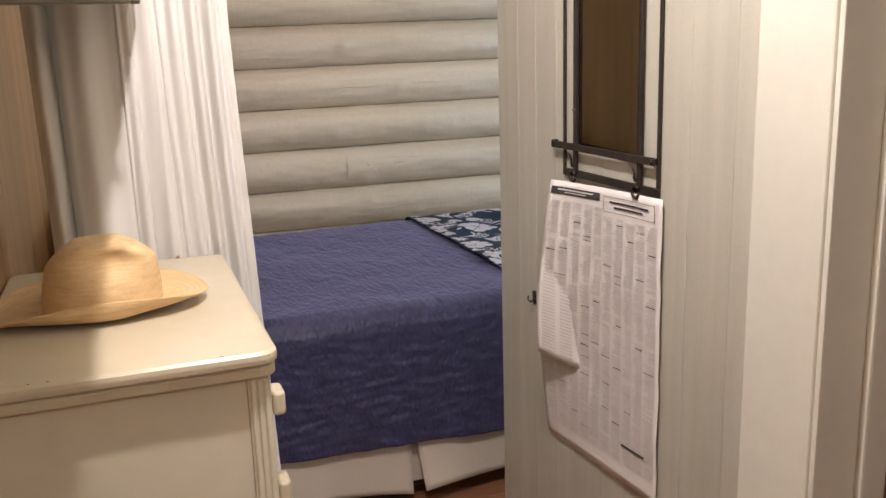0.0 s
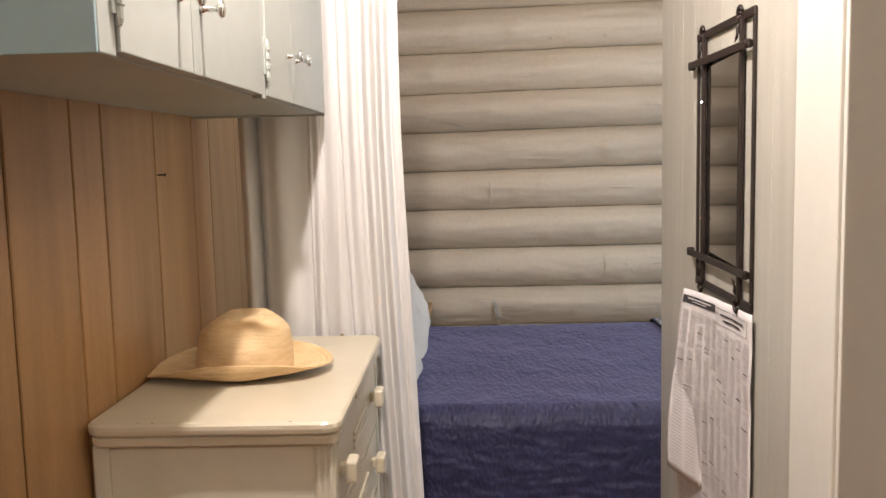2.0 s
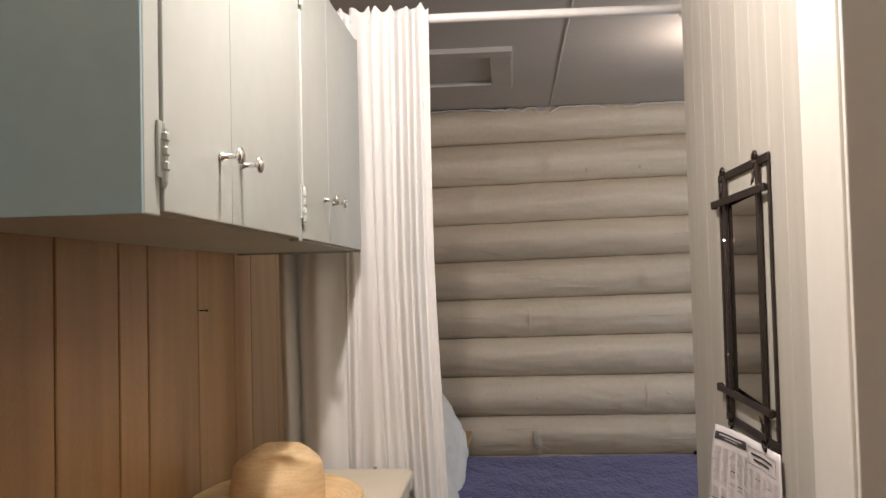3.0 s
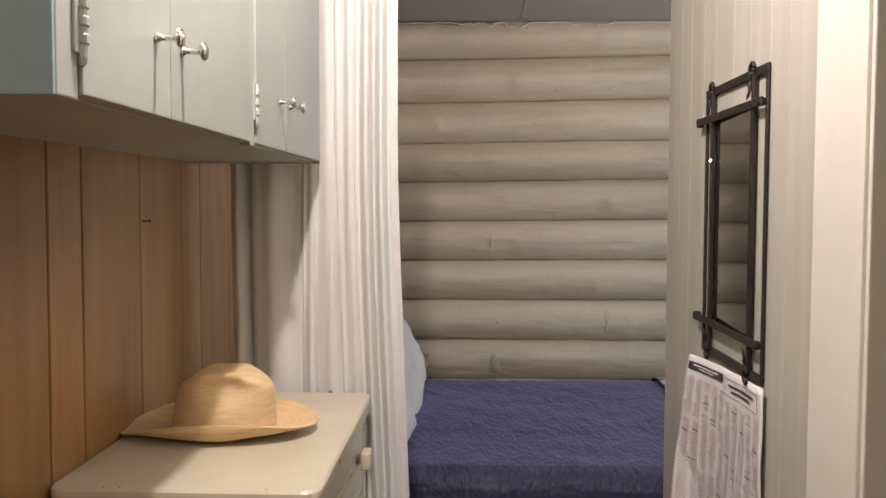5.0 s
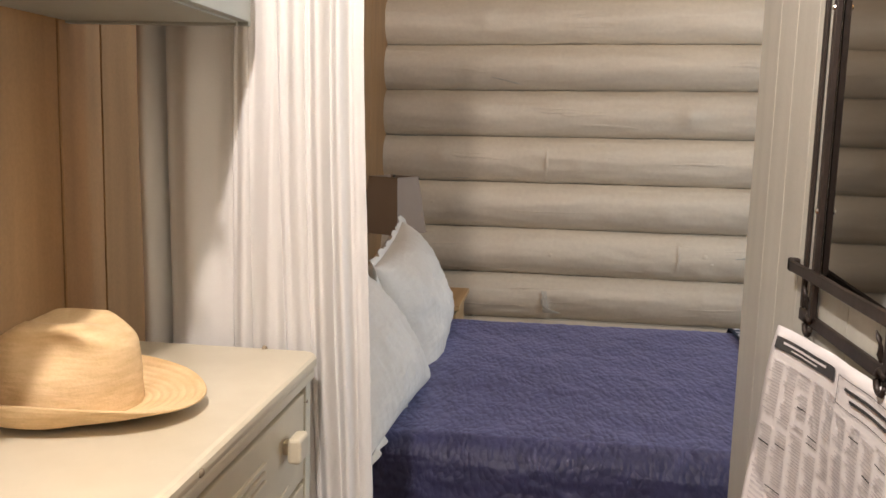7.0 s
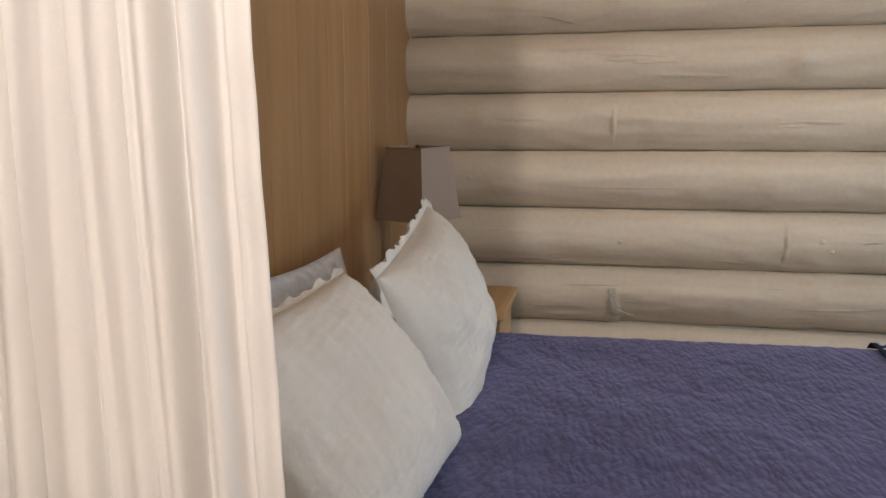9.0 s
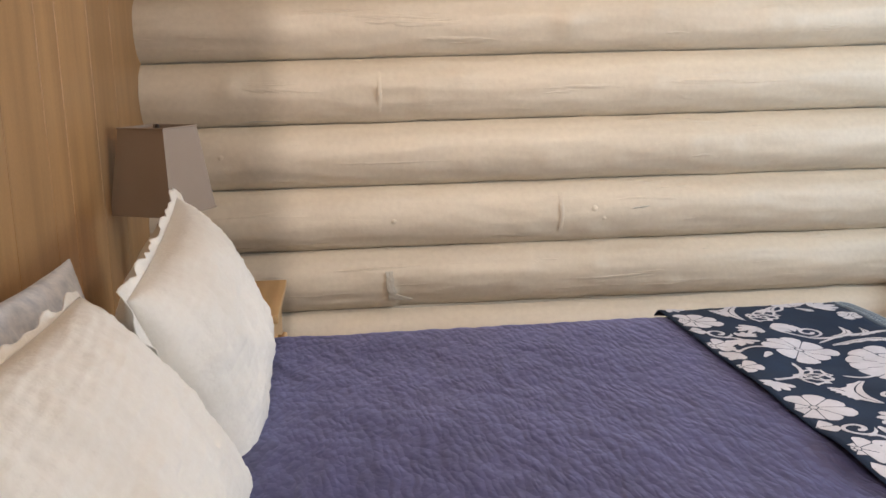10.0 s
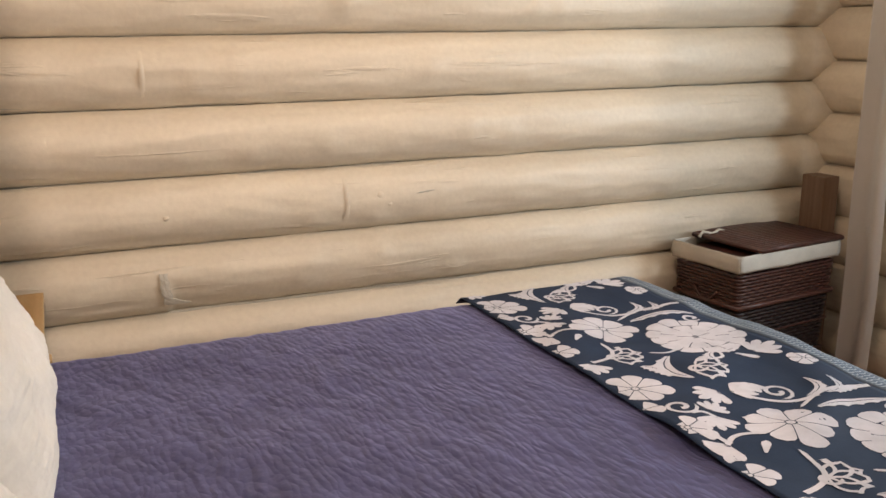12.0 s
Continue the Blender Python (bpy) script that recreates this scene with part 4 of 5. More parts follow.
part("bed_skirt", sheet(skirt_end, 40, 6, 0.002), M_SKIRT, bed, smooth=True)

# floral runner over the foot of the bed
runner = thing("bed_runner", "navy runner with white printed flowers across the bed foot", "bed runner", at=(1.58, 3.35, BZ))
ORN = Vector((1.58, 3.35, BZ))
RX0, RX1, RXB = 1.304, 1.826, 1.912


def runner_at(x, w, lift):
    """A place on the runner: x along the bed, w across it, from the far edge (0) towards and down the near side."""
    r = 0.085
    flat_far, flat_near = BY1 + 0.004, BY0 - 0.012 + r
    s = w
    top = BZ + 0.006 + 0.010 * nz(x * 2.2, (flat_far - s) * 2.2) + 0.003 * nz(x * 9, s * 9, 6) + 0.024 * max(0.0, nz(x * 3.0 - s * 2.0, s * 5.5 + x * 4.0, 3.3) - 0.05) * min(1.0, s * 2.0)
    if s < 0.03:
        return Vector((x, flat_far - s, top - 2.0 * (0.03 - s) ** 1.0 * 0.4 + lift)) - ORN
    y = flat_far - s
    if y > flat_near:
        return Vector((x, y, top + lift)) - ORN
    s2 = flat_near - y
    if s2 < r * math.pi / 2:
        k = s2 / r
        return Vector((x, flat_near - (r + lift) * math.sin(k), top - r + (r + lift) * math.cos(k))) - ORN
    return Vector((x, flat_near - r - 0.012 - lift - 0.006 * nz(x * 6, s2 * 3), top - r - (s2 - r * math.pi / 2))) - ORN


WIDE = 1.88
part("cloth", sheet(lambda u, v: runner_at(RX0 + (RX1 - RX0) * u + 0.004 * nz(v * 7, 2), WIDE * v, 0.002), 36, 140, 0.003), M_RUNNER, runner, smooth=True)
part("border", sheet(lambda u, v: runner_at(RX1 + (RXB - RX1) * u, WIDE * v, 0.003) - Vector((0, 0, 0.004 * u + 0.035 * max(0.0, u - 0.4) ** 2)), 8, 140, 0.003), M_BORDER, runner, "blue and white chevron border", smooth=True)


def on_runner(bm, pts, lift=0.0062):
    """A flat printed patch; pts are (x, distance from the far edge)."""
    vs = [bm.verts.new(runner_at(x, min(WIDE - 0.002, max(0.001, w)), lift)) for x, w in pts]
    bm.faces.new(vs)


def petal(bm, cx, cy, ang, r0, r1, width, lift=0.0062, wedge=0):
    ca, sa = math.cos(ang), math.sin(ang)
    left, right = [], []
    for k in range(9):
        t = k / 8
        d = r0 + (r1 - r0) * t
        h = width * (0.30 + 0.70 * min(1.0, t * 1.5)) * (1.0 if t < 0.72 else math.sqrt(max(0.03, 1 - ((t - 0.72) / 0.285) ** 2)))
        if wedge:
            tip = 1.0 if t < 0.66 else math.sqrt(max(0.06, 1 - ((t - 0.66) / 0.345) ** 2))
            h = min(0.96 * d * math.tan(math.pi / wedge), d * math.tan(math.pi / wedge) - 0.0011) * tip
            h = max(h, 0.0006)
        left.append((cx + ca * d - sa * h, cy + sa * d + ca * h))
        right.append((cx + ca * d + sa * h, cy + sa * d - ca * h))
    inside = all(RX0 + 0.002 < p[0] < RX1 and 0.004 < p[1] < WIDE - 0.01 for p in ((cx, cy), left[0], right[0]))
    if r0 > 0 and inside:
        # a hair-thin claw joins the petal to the heart of the flower
        on_runner(bm, ((cx, cy), left[0], (left[0][0] * 0.85 + right[0][0] * 0.15, left[0][1] * 0.85 + right[0][1] * 0.15)), lift)
    for k in range(8):
        a, b, c, d = left[k], left[k + 1], right[k + 1], right[k]
        if all(RX0 + 0.002 < p[0] < RX1 and 0.004 < p[1] < WIDE - 0.01 for p in (a, b, c, d)):
            on_runner(bm, (a, b, c, d), lift)


def daisy(bm, cx, cy, r, n, spin):
    for k in range(n):
        petal(bm, cx, cy, spin + 2 * math.pi * k / n, r * 0.14, r * (1 + 0.13 * math.sin(3 * k + 1)), 0.0, 0.0062, n)
    for k in range(10):
        a = 2 * math.pi * k / 10
        petal(bm, cx, cy, a, r * 0.012, r * 0.10, r * 0.05)


def peony(bm, cx, cy, r, spin):
    for ring, n, a0 in ((1.0, 13, 0), (0.70, 9, 0.3), (0.40, 5, 0.1)):
        for k in range(n):
            petal(bm, cx, cy, spin + a0 + 2 * math.pi * k / n, r * max(0.05, ring - 0.33), r * ring * (1 + 0.06 * math.sin(5 * k)), 0.0, 0.0062 + 0.0006 * (1 - ring), n)


def stroke(bm, pts, w0, w1):
    side = []
    for i, (x, y) in enumerate(pts):
        (xa, ya), (xb, yb) = pts[max(0, i - 1)], pts[min(len(pts) - 1, i + 1)]
        d = math.hypot(xb - xa, yb - ya) or 1
        nx, ny = -(yb - ya) / d, (xb - xa) / d
        a = w0 + (w1 - w0) * i / len(pts)
        side.append(((x, y), (x, y)) if i == 0 else ((x + nx * a, y + ny * a), (x - nx * a, y - ny * a)))
    for i, ((a, b), (c, d)) in enumerate(zip(side, side[1:])):
        q = (a, c, d) if i == 0 else (a, c, d, b)
        if all(RX0 + 0.002 < p[0] < RX1 and 0.004 < p[1] < WIDE - 0.01 for p in q):
            on_runner(bm, q)


def curl(bm, cx, cy, r, a0, turns, hand=1):
    n = 18
    stroke(bm, [(cx + r * (1 - 0.75 * k / n) * math.cos(a0 + hand * 2 * math.pi * turns * k / n), cy + r * (1 - 0.75 * k / n) * math.sin(a0 + hand * 2 * math.pi * turns * k / n)) for k in range(n + 1)], 0.0035, 0.006)


def arc(bm, x0, y0, x1, y1, bow, w0, w1):
    n = 14
    dx, dy = x1 - x0, y1 - y0
    stroke(bm, [(x0 + dx * t - dy * bow * math.sin(math.pi * t), y0 + dy * t + dx * bow * math.sin(math.pi * t)) for t in [k / n for k in range(n + 1)]], w0, w1)


def lily(bm, cx, cy, ang, r):
    for i, d in enumerate((-0.95, -0.45, 0.0, 0.42, 0.9)):
        petal(bm, cx, cy, ang + d, r * 0.10, r * (1 - 0.22 * abs(d)), r * 0.145, 0.0062 + 0.00012 * i)


def carnation(bm, cx, cy, ang, r):
    for k in range(7):
        a = ang - 1.2 + 0.4 * k
        arc(bm, cx, cy, cx + r * math.cos(a), cy + r * math.sin(a), 0.25 * (-1) ** k, 0.0025, 0.0045)
    n = 14
    stroke(bm, [(cx + r * (1 + 0.12 * math.sin(k * 2.4)) * math.cos(ang - 1.3 + 2.6 * k / n), cy + r * (1 + 0.12 * math.sin(k * 2.4)) * math.sin(ang - 1.3 + 2.6 * k / n)) for k in range(n + 1)], 0.004, 0.004)


def bloom(maker, *args):
    bm = bmesh.new()
    maker(bm, *args)
    if len(bm.faces) < 3:
        bm.free()
        return
    bmesh.ops.remove_doubles(bm, verts=bm.verts[:], dist=0.0005)
    bmesh.ops.recalc_face_normals(bm, faces=bm.faces[:])
    part("printed_motif", bm, M_PRINT, runner)


def leaf(bm, cx, cy, ang, ln, wd):
    petal(bm, cx, cy, ang, 0.0, ln, wd)


def plume(bm, x0, y0, x1, y1, bow, fat):
    """A long bent leaf with a toothed outer edge."""
    n = 16
    dx, dy = x1 - x0, y1 - y0
    ln = math.hypot(dx, dy)
    nx, ny = -dy / ln, dx / ln
    rim = []
    for k in range(n + 1):
        t = k / n
        mx, my = x0 + dx * t - dy * bow * math.sin(math.pi * t), y0 + dy * t + dx * bow * math.sin(math.pi * t)
        half = fat * math.sin(math.pi * min(1.0, 0.06 + 0.92 * t)) ** 0.8
        tooth = half * (1.0 if k % 3 else 1.45)
        rim.append(((mx + nx * tooth, my + ny * tooth), (mx - nx * half * 0.7, my - ny * half * 0.7), (mx + nx * half * 0.12, my + ny * half * 0.12), (mx - nx * half * 0.05, my - ny * half * 0.05)))
    for (a, b, c, d), (e, f, g, h) in zip(rim, rim[1:]):
        for q in ((a, e, g, c), (d, h, f, b)):
            if all(RX0 + 0.002 < p[0] < RX1 and 0.004 < p[1] < WIDE - 0.01 for p in q):
                on_runner(bm, q)


FAR = BY1
for rep in range(-1, 4):
    s = 0.625 * rep
    w = lambda y: FAR - y + s + 0.034
    bloom(daisy, 1.518, w(3.705), 0.086, 8, 0.2)
    bloom(peony, 1.696, w(3.565), 0.124, 0.4)
    bloom(daisy, 1.352, w(3.968), 0.074, 8, 0.5)
    bloom(daisy, 1.322, w(3.765), 0.052, 7, 0.9)
    bloom(daisy, 1.798, w(3.945), 0.036, 6, 0.1)
    bloom(carnation, 1.545, w(4.01), 0.5, 0.066)
    bloom(carnation, 1.432, w(3.535), 0.3, 0.062)
    bloom(daisy, 1.312, w(3.590), 0.048, 7, 0.3)
    bloom(daisy, 1.306, w(3.880), 0.040, 6, 0.6)
    bloom(plume, 1.310, w(3.700), 1.345, w(3.640), 0.2, 0.014)
    bloom(curl, 1.540, w(4.00), 0.024, 0.4, 1.0)
    bloom(curl, 1.428, w(3.53), 0.022, 0.4, 1.0)
    bloom(lily, 1.735, w(4.04), -0.2, 0.085)
    bloom(lily, 1.505, w(3.885), 2.9, 0.070)
    bloom(lily, 1.530, w(3.880), 0.2, 0.062)
    bloom(lily, 1.600, w(3.905), 2.3, 0.060)
    bloom(curl, 1.620, w(3.845), 0.036, 2.0, 1.3, -1)
    bloom(curl, 1.372, w(3.850), 0.036, 0.0, 1.3)
    bloom(curl, 1.780, w(3.685), 0.026, 1.0, 1.1)
    bloom(lily, 1.412, w(3.795), 2.0, 0.064)
    bloom(lily, 1.420, w(3.815), -0.6, 0.050)
    bloom(lily, 1.352, w(3.690), 2.7, 0.070)
    bloom(lily, 1.345, w(3.500), 1.9, 0.066)
    bloom(arc, 1.372, w(3.814), 1.412, w(3.79), -0.3, 0.0035, 0.005)
    bloom(arc, 1.412, w(3.79), 1.360, w(3.69), 0.25, 0.004, 0.006)
    bloom(arc, 1.440, w(3.70), 1.352, w(3.69), 0.2, 0.0045, 0.0055)
    bloom(arc, 1.455, w(3.625), 1.355, w(3.51), -0.25, 0.0045, 0.006)
    bloom(arc, 1.530, w(3.880), 1.680, w(3.790), 0.18, 0.005, 0.006)
    bloom(arc, 1.600, w(3.760), 1.820, w(3.785), -0.12, 0.004, 0.006)
    bloom(plume, 1.660, w(3.800), 1.718, w(3.868), 0.3, 0.013)
    bloom(plume, 1.705, w(3.790), 1.765, w(3.850), 0.3, 0.011)
    bloom(plume, 1.730, w(3.783), 1.822, w(3.792), -0.1, 0.010)
    bloom(plume, 1.628, w(3.742), 1.812, w(3.712), -0.10, 0.015)
    bloom(plume, 1.545, w(3.480), 1.500, w(3.335), 0.22, 0.022)
    bloom(plume, 1.448, w(4.075), 1.470, w(4.000), -0.2, 0.020)
    bloom(plume, 1.640, w(4.075), 1.740, w(4.085), 0.1, 0.012)
    bloom(arc, 1.520, w(3.52), 1.600, w(3.515), 0.2, 0.004, 0.004)
    bloom(arc, 1.660, w(3.455), 1.600, w(3.405), -0.3, 0.004, 0.005)
    bloom(plume, 1.650, w(3.450), 1.615, w(3.385), 0.2, 0.013)
    bloom(leaf, 1.610, w(3.43), 2.6, 0.050, 0.010)
    bloom(leaf, 1.690, w(3.420), 0.9, 0.055, 0.010)
    bloom(leaf, 1.465, w(3.775), 0.4, 0.046, 0.009)
    bloom(leaf, 1.395, w(3.640), -0.8, 0.044, 0.009)
bm = bmesh.new()
for k in range(150):
    w = 0.02 + 0.0122 * k
    for x in (RX1 + 0.008, RX1 + 0.030, RX1 + 0.052):
        for q in (((x, w), (x + 0.010, w + 0.005), (x + 0.010, w + 0.009), (x, w + 0.004)), ((x + 0.010, w + 0.005), (x + 0.019, w), (x + 0.019, w + 0.004), (x + 0.010, w + 0.009))):
            vs = [runner_at(px, min(WIDE - 0.002, pw), 0.0072) - Vector((0, 0, 0.004 * (px - RX1) / (RXB - RX1) + 0.035 * max(0.0, (px - RX1) / (RXB - RX1) - 0.4) ** 2)) for px, pw in q]
            bm.faces.new([bm.verts.new(p) for p in vs])
part("border_print", bm, M_BORDERL, runner, "pale woven chevrons")

# ---------------------------------------------------------------- pillows


def pillow(name, label, size, thick, m, mat, flange=0.03, seed=0.0, quilted=False):
    """A stuffed pillow: size along its local x and z, thick along local y; a gathered flange round it."""
    w, h = size

    def face(sign):
        def fn(u, v):
            a, b = 2 * u - 1, 2 * v - 1
            prof = max(0.0, (1 - abs(a) ** 2.6)) ** 0.55 * max(0.0, (1 - abs(b) ** 2.6)) ** 0.55
            pinch = 1 - 0.06 * (1 - abs(a) ** 2) * abs(b) ** 3 - 0.0
            pinch2 = 1 - 0.06 * (1 - abs(b) ** 2) * abs(a) ** 3
            x, z = 0.5 * w * a * pinch2, 0.5 * h * b * pinch
            t = 0.5 * thick * prof * (1 + 0.12 * nz(a * 1.5, b * 1.5, seed))
            t += prof * (0.012 * nz(a * 3.5, b * 3.5, seed + 3) + 0.006 * nz(a * 8, b * 6, seed) + 0.002 * nz(a * 17, b * 17, seed))
            if quilted and prof > 0.2:
                t += 0.0020 * abs(math.sin((a * 0.25 + b + 0.03 * nz(a * 6, b * 6)) * 34)) + 0.0008 * math.sin(a * 60)
            return Vector((x, sign * (t + 0.002), z))
        return fn

    e = thing(name, label, "pillow", "pillows on the bed")
    e.matrix_world = m
    bm = sheet(face(1), 96, 96)
    bm2 = sheet(face(-1), 96, 96)
    me = bpy.data.meshes.new("tmp")
    bm2.to_mesh(me)
    bm2.free()
    bm.from_mesh(me)
    bpy.data.meshes.remove(me)
    bmesh.ops.remove_doubles(bm, verts=[v for v in bm.verts if abs(v.co.y) < 0.0025], dist=0.0045)
    bmesh.ops.recalc_face_normals(bm, faces=bm.faces[:])
    part("cushion", bm, mat, e, smooth=True)
    if flange:
        def fl(u, v):
            s = (u * 4) % 4
            k, f = int(s) % 4, s - int(s)
            c = [(-1, -1), (1, -1), (1, 1), (-1, 1)]
            a0, a1 = c[k], c[(k + 1) % 4]
            a, b = a0[0] + (a1[0] - a0[0]) * f, a0[1] + (a1[1] - a0[1]) * f
            bow = 1 - 0.06 * (1 - (2 * f - 1) ** 2)
            corner = abs(2 * f - 1) ** 6
            wav = 0.004 * math.sin(u * 170 + 9 * nz(u * 23, seed)) * v + 0.016 * nz(u * 40, seed) * v
            v = v * (0.85 + 0.9 * nz(u * 55, seed + 6))
            ax = a * 0.5 * w * (bow if k in (1, 3) else 1) + v * flange * a * (0.9 if abs(a) > 0.999 else 0.0 + corner)
            bz = b * 0.5 * h * (bow if k in (0, 2) else 1) + v * flange * b * (0.9 if abs(b) > 0.999 else 0.0 + corner)
            return Vector((ax, wav, bz))
        part("ruffle", sheet(fl, 220, 4, 0.002), mat, e, "gathered cream ruffle", smooth=True)
    return e


def lean(x, y, z, back, turn=0.0, roll=0.0):
    """Local y towards the room (+x); leaned back against the head wall."""
    return Matrix.Translation((x, y, z)) @ Matrix.Rotation(radians(-90 + turn), 4, "Z") @ Matrix.Rotation(radians(back), 4, "X") @ Matrix.Rotation(radians(roll), 4, "Y")


pillow("pillow", "plump cream quilted pillow leaning on the head wall", (0.81, 0.45), 0.25, lean(0.095, 3.632, 0.856, 20, 2, 4.5), M_PILLOW, 0.028, 2.0, True)
pillow("pillow", "plump cream quilted pillow in front of another", (0.70, 0.45), 0.20, lean(0.075, 2.875, 0.868, 37, -3, -1), M_PILLOW, 0.018, 5.0, True)
pillow("pillow", "flat pillow with a blue print behind the cream ones", (0.62, 0.42), 0.11, lean(-0.130, 3.28, 0.842, 9, 0, -3), M_BLUEPILLOW, 0.0, 9.0)

# ---------------------------------------------------------------- nightstand and lamp
NZ = 0.735
stand = thing("nightstand", "small pine-topped nightstand beside the bed", "nightstand", at=(0, 4.34, 0))
part("top", boxed((WEST + 0.01, -0.21, NZ - 0.022), (0.222, 0.225, NZ), 0.004), M_PINE, stand, "honey pine top")
part("body", boxed((WEST + 0.02, -0.19, 0.16), (0.19, 0.205, NZ - 0.023), 0.003), M_PINE, stand)
part("drawer_front", boxed((0.1905, -0.17, 0.52), (0.203, 0.185, NZ - 0.04), 0.003), M_PINE, stand)
part("knob", lathe(bmesh.new(), [(0.006, 0), (0.006, 0.01), (0.015, 0.016), (0.012, 0.026)], (0.2035, 0, 0.61), 14, "x"), M_PINE, stand, smooth=True)
for x in (WEST + 0.035, 0.165):
    for y in (-0.175, 0.18):
        part("leg", boxed((x - 0.015, y - 0.015, 0), (x + 0.015, y + 0.015, 0.159), 0.003), M_PINE, stand)

lamp = thing("table_lamp", "unlit table lamp with a square taupe fabric shade", "lamp", at=(-0.100, 4.315, NZ))
lamp.rotation_euler = (0, 0, radians(-27))
part("foot", boxed((-0.055, -0.055, 0), (0.055, 0.055, 0.018), 0.006, 3), M_GLASS, lamp)
part("stem", lathe(bmesh.new(), [(0.03, 0.018), (0.036, 0.05), (0.04, 0.09), (0.030, 0.14), (0.018, 0.18), (0.022, 0.20), (0.028, 0.23), (0.014, 0.26), (0.012, 0.30)], (0, 0, 0), 20), M_GLASS, lamp, "pale glass lamp body", smooth=True)
part("socket", lathe(bmesh.new(), [(0.016, 0.30), (0.016, 0.35), (0.010, 0.37)], (0, 0, 0), 14), M_CHROME, lamp, smooth=True)


def shade_wall(k):
    a = [(-1, -1), (1, -1), (1, 1), (-1, 1)][k]
    b = [(-1, -1), (1, -1), (1, 1), (-1, 1)][(k + 1) % 4]

    def fn(u, v):
        r = 0.104 - 0.028 * v
        x, y = a[0] + (b[0] - a[0]) * u, a[1] + (b[1] - a[1]) * u
        return Vector((x * r, y * r, 0.282 + 0.240 * v))
    return sheet(fn, 6, 6, 0.002)


for k in range(4):
    part("shade", shade_wall(k), M_SHADE, lamp, "taupe fabric shade side")
for z, r in ((0.282, 0.105), (0.522, 0.077)):
    part("shade_rim", tube(bmesh.new(), [(-r, -r, z), (r, -r, z), (r, r, z), (-r, r, z)], 0.003, 6, True), M_SHADE, lamp)
bm = tube(bmesh.new(), [(-0.074, 0, 0.51), (0.074, 0, 0.51)], 0.002, 6)
tube(bm, [(0, -0.074, 0.51), (0, 0.074, 0.51)], 0.002, 6)
lathe(bm, [(0.008, 0.505), (0.009, 0.515), (0.004, 0.530)], (0, 0, 0), 10)
part("finial", bm, M_IRON, lamp)

# ---------------------------------------------------------------- hamper and window curtain in the corner
hamper = thing("wicker_hamper", "dark brown wicker hamper with a cream liner and lid", "hamper", at=(2.855, 4.545, 0))
hamper.rotation_euler = (0, 0, radians(6))
HXW, HYW, HH = 0.272, 0.160, 0.63


def weave(z0, z1, nrow, mat, name, grow=0.0):
    """Rows of willow bent round the basket."""
    for k in range(nrow):
        z = z0 + (z1 - z0) * (k + 0.5) / nrow
        rr = 0.86 + 0.14 * z / HH + grow
        pts = []
        per = [(-HXW, -HYW, HXW, -HYW, 22), (HXW, -HYW, HXW, HYW, 14), (HXW, HYW, -HXW, HYW, 22), (-HXW, HYW, -HXW, -HYW, 14)]
        for x0, y0, x1, y1, n in per:
            for i in range(n):
                t = i / n
                x, y = x0 + (x1 - x0) * t, y0 + (y1 - y0) * t
                ln = math.hypot(x1 - x0, y1 - y0)
                out = 0.005 * math.cos(math.pi * (i + k)) * (1 if 0 < i else 0)
                nx, ny = (y1 - y0) / ln, -(x1 - x0) / ln
                pts.append((x * rr + nx * out, y * rr + ny * out, z))
        part(name, tube(bmesh.new(), pts, (z1 - z0) / nrow * 0.52, 5, True), mat, hamper, smooth=True)


# rows below the thick rope use the wicker with the corner's shade in it
weave(0.0, 0.42, 27, M_WICKER_SHADED, "willow_strand")
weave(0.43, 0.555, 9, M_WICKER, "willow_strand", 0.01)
bm = boxed((-HXW * 0.84, -HYW * 0.84, 0.004), (HXW * 0.84, HYW * 0.84, HH - 0.02))
part("inner_wall", bm, M_WICKER, hamper)
for z in (0.18, 0.305, 0.425):
    rr = 0.90 + 0.14 * z / HH
    pts = [(a * HXW * rr, b * HYW * rr - 0.006 * (1 if b < 0 else -1), z) for a, b in ((-1, -1), (-0.5, -1), (0, -1), (0.5, -1), (1, -1), (1, 0), (1, 1), (0, 1), (-1, 1), (-1, 0))]
    part("rope_band", tube(bmesh.new(), pts, 0.0045 if z < 0.42 else 0.011, 7, True), M_WICKER, hamper, smooth=True)


def liner_fn(u, v):
    s = u * 4
    k, f = int(s) % 4, s - int(s)
    c = [(-1, -1), (1, -1), (1, 1), (-1, 1)]
    a, b = c[k], c[(k + 1) % 4]
    x, y = a[0] + (b[0] - a[0]) * f, a[1] + (b[1] - a[1]) * f
    rr = 1.035 + 0.02 * math.sin(v * 3.1) + 0.008 * nz(u * 20, v * 3)
    return Vector((x * (HXW * rr + 0.004), y * (HYW * rr + 0.006), HH + 0.004 - 0.066 * v + 0.006 * nz(u * 13, 4) * v))


part("liner", sheet(liner_fn, 96, 6, 0.003), M_LINER, hamper, "cream cloth liner folded over the rim", smooth=True)
for k in range(17):
    y = -HYW * 1.06 + 2.12 * HYW * k / 16
    bm = tube(bmesh.new(), [(-HXW * 0.62 + 0.01 * nz(k), y, HH + 0.012), (0, y, HH + 0.016 + 0.003 * nz(k, 2)), (HXW * 1.08, y, HH + 0.012)], 0.0115, 6)
    part("lid_strand", bm, M_WICKER, hamper, "dark woven lid", smooth=True)
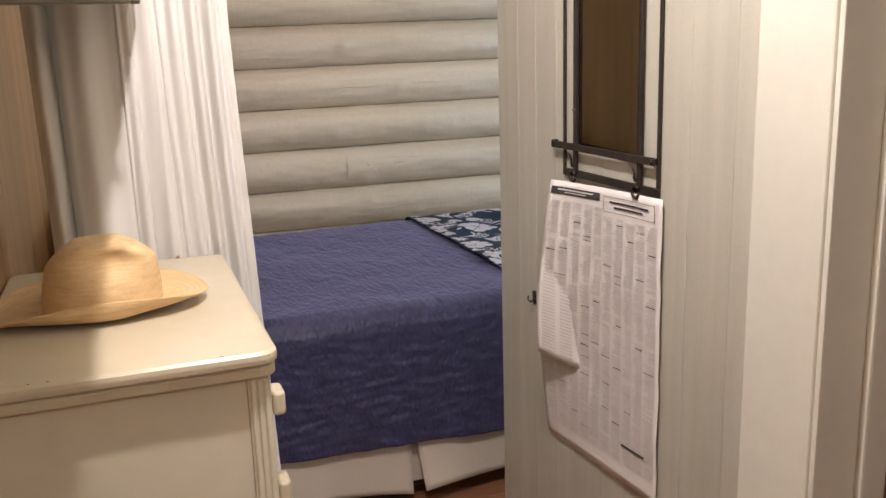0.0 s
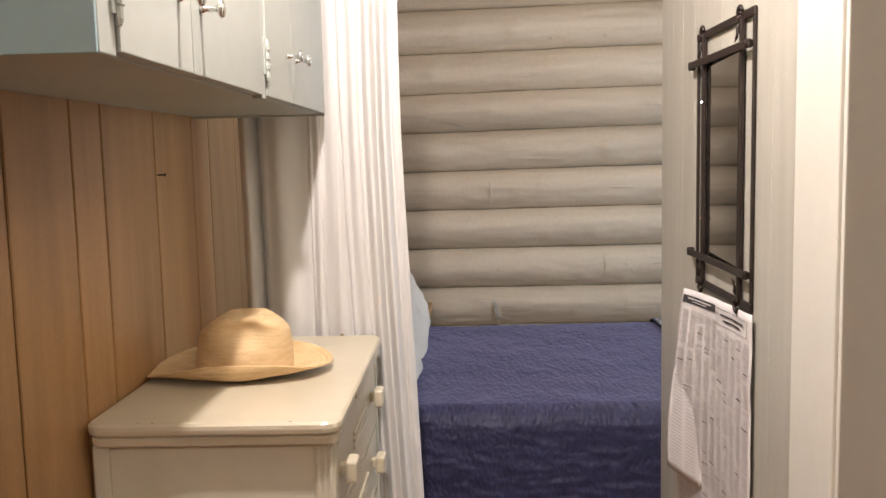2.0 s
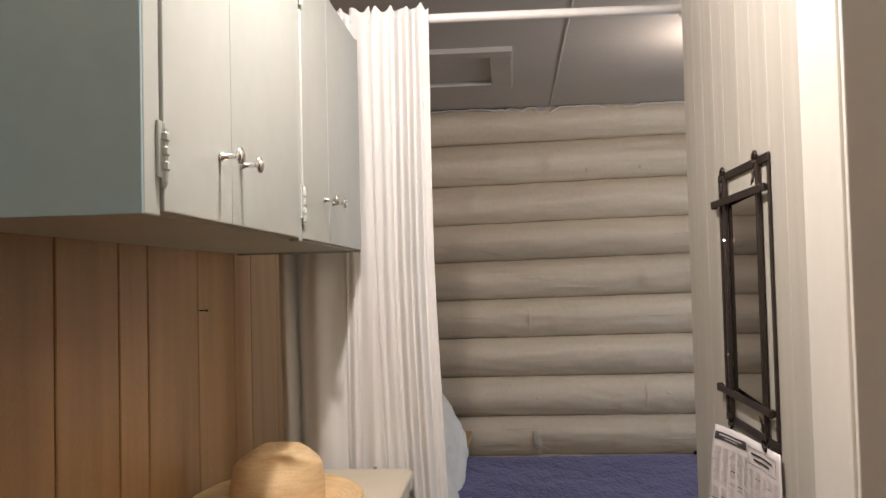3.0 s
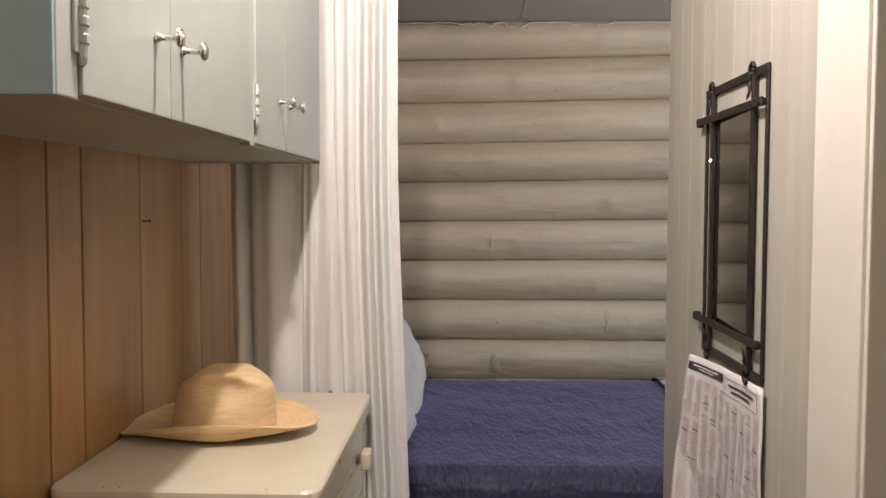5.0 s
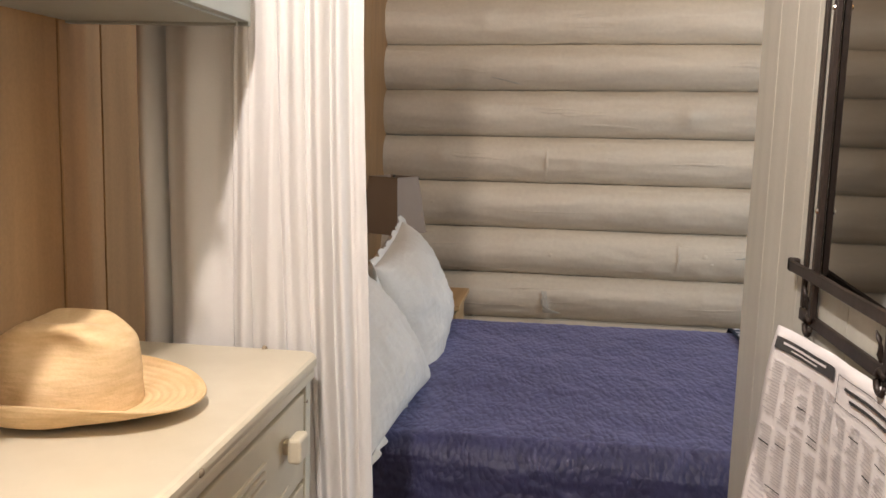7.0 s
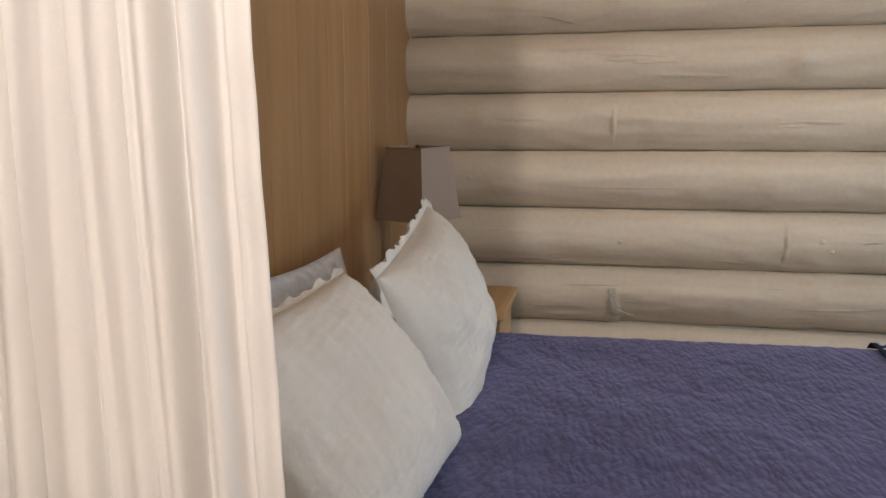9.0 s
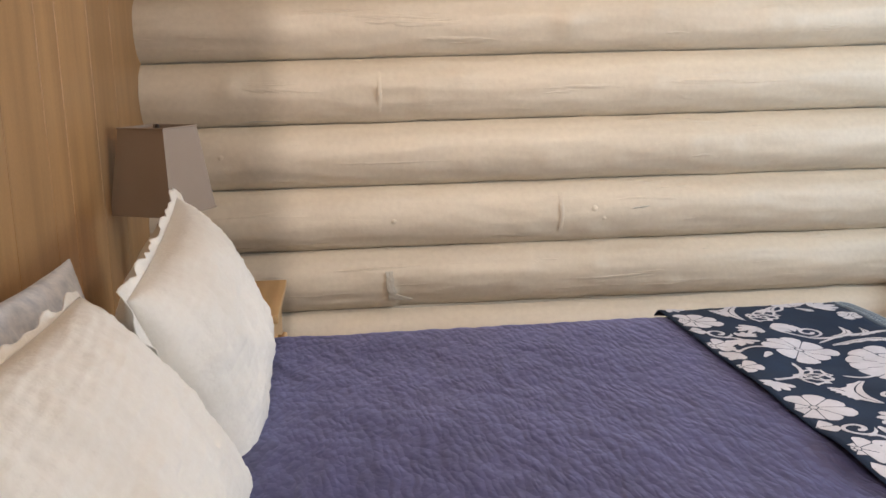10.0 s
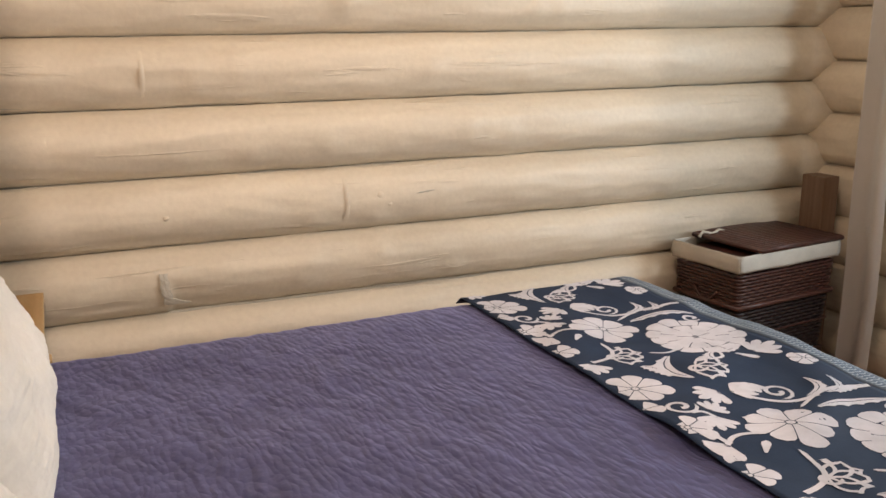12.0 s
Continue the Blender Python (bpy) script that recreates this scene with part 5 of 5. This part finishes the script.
part("lid_edge", tube(bmesh.new(), [(-HXW * 0.63, -HYW * 1.08, HH + 0.012), (HXW * 1.09, -HYW * 1.08, HH + 0.012), (HXW * 1.09, HYW * 1.08, HH + 0.012), (-HXW * 0.63, HYW * 1.08, HH + 0.012)], 0.011, 8, True), M_WICKER, hamper, smooth=True)
part("tie", tube(bmesh.new(), [(-0.19 + 0.03 * k, HYW * 0.80 + 0.012 * math.sin(k * 2), HH + 0.012 + 0.016 * abs(math.sin(k * 1.3))) for k in range(6)], 0.007, 8), M_LINER, hamper, "white cloth tie", smooth=True)
part("handle", tube(bmesh.new(), [(-HXW * 1.0, -0.06 + 0.03 * k, 0.47 - 0.05 * math.sin(math.pi * k / 4)) for k in range(5)], 0.007, 7), M_WICKER, hamper, smooth=True)

rcurtain = thing("window_curtain", "pale full-length curtain hanging beside the end window", "curtain", at=(3.25, 3.3, 0))


def rc(u, v):
    y = 1.145 - 1.75 * u
    ph = u * 8.5
    x = 0.035 * math.sin(2 * math.pi * ph + nz(u * 4, v)) + 0.01 * nz(u * 9, v * 3)
    return Vector((x, y + 0.02 * v * nz(v * 3, 2), 2.30 - 2.24 * v))


part("cloth", sheet(lambda u, v: rc(u * 0.10, v), 60, 30, 0.002), M_RCURT, rcurtain, smooth=True)
part("rod", tube(bmesh.new(), [(0, -0.9, 2.315), (0, 1.2, 2.315)], 0.012, 10), M_POLE, rcurtain, smooth=True)
for y in (-0.8, 1.10):
    part("bracket", boxed((-0.008, y - 0.008, 2.300), (EAST - 3.25, y + 0.008, 2.316), 0.002), M_POLE, rcurtain)
board = tagged(part("corner_board", boxed((3.215, 4.56, 0.0), (3.30, 4.68, 0.86), 0.004), M_BROWN), "upright brown board standing in the corner", "board")

# ---------------------------------------------------------------- ceiling lights


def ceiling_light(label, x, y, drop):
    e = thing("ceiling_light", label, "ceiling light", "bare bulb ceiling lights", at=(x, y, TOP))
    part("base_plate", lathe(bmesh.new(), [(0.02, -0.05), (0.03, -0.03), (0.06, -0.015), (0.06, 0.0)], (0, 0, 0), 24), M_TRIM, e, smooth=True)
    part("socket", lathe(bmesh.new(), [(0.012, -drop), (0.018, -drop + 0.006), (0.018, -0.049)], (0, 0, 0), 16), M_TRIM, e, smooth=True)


ceiling_light("small bare bulb ceiling light in the passage", HALL_X, HALL_Y, 0.057)
ceiling_light("small bare bulb ceiling light in the bedroom", BED_X, BED_Y, 0.10)
# this last fixture is made up to carry the rear fill light
ceiling_light("added bare bulb fixture for the unseen rear fill light", REAR_X, REAR_Y, 0.06)

# ---------------------------------------------------------------- boards of walls and floor
GROOVES = [-2.2, -1.9, -1.62, -1.36, -1.1, -0.84, -0.55, -0.28, 0.02, 0.24, 0.46, 0.655, 0.872, 1.082, 1.300, 1.424, 1.690, 1.945, 2.085, 2.335,
           2.59, 2.97, 3.325, 3.528, 3.780, 3.929, 4.20, 4.44, 4.86]
for y0, y1 in zip(GROOVES, GROOVES[1:]):
    gap = 0.003 if y1 < 2.1 else 0.0014
    part("panel", boxed((WEST - 0.012, y0 + gap, 0.0), (WEST, y1 - gap, TOP), 0.002 if y1 < 2.1 else 0.0009, 1), M_PANEL, wall_west)
y = 1.032
k = 0
while y < 2.0:
    w = min((0.092, 0.115, 0.084, 0.1)[k % 4], 2.02 - y)
    part("board", boxed((PART_X, y + 0.0003, 0.0), (PART_X + 0.0115, y + w - 0.0003, TOP), 0.0008, 1), M_TAUPE, partition)
    y += w
    k += 1
y = 0.882
while y > SOUTH + 0.2:
    part("board", boxed((PART_X - 0.036, y - 0.0985, DOOR_TOP if y > DOOR_Y0 + 0.01 else 0.0), (PART_X - 0.0225, y - 0.0003, TOP), 0.0008, 1), M_TAUPE, wall_right)
    y -= 0.099
k = 0
y = SOUTH
while y < NORTH:
    x = WEST - 0.4 * (k % 3)
    while x < EAST:
        x1 = min(x + 1.22, EAST)
        if x1 > max(x, WEST) + 0.05:
            part("plank", boxed((max(x, WEST) + 0.001, y + 0.001, -0.019), (x1 - 0.001, min(y + 0.088, NORTH) , 0.0), 0.0015, 1), M_FLOOR, floor)
        x += 1.22
    y += 0.09
    k += 1
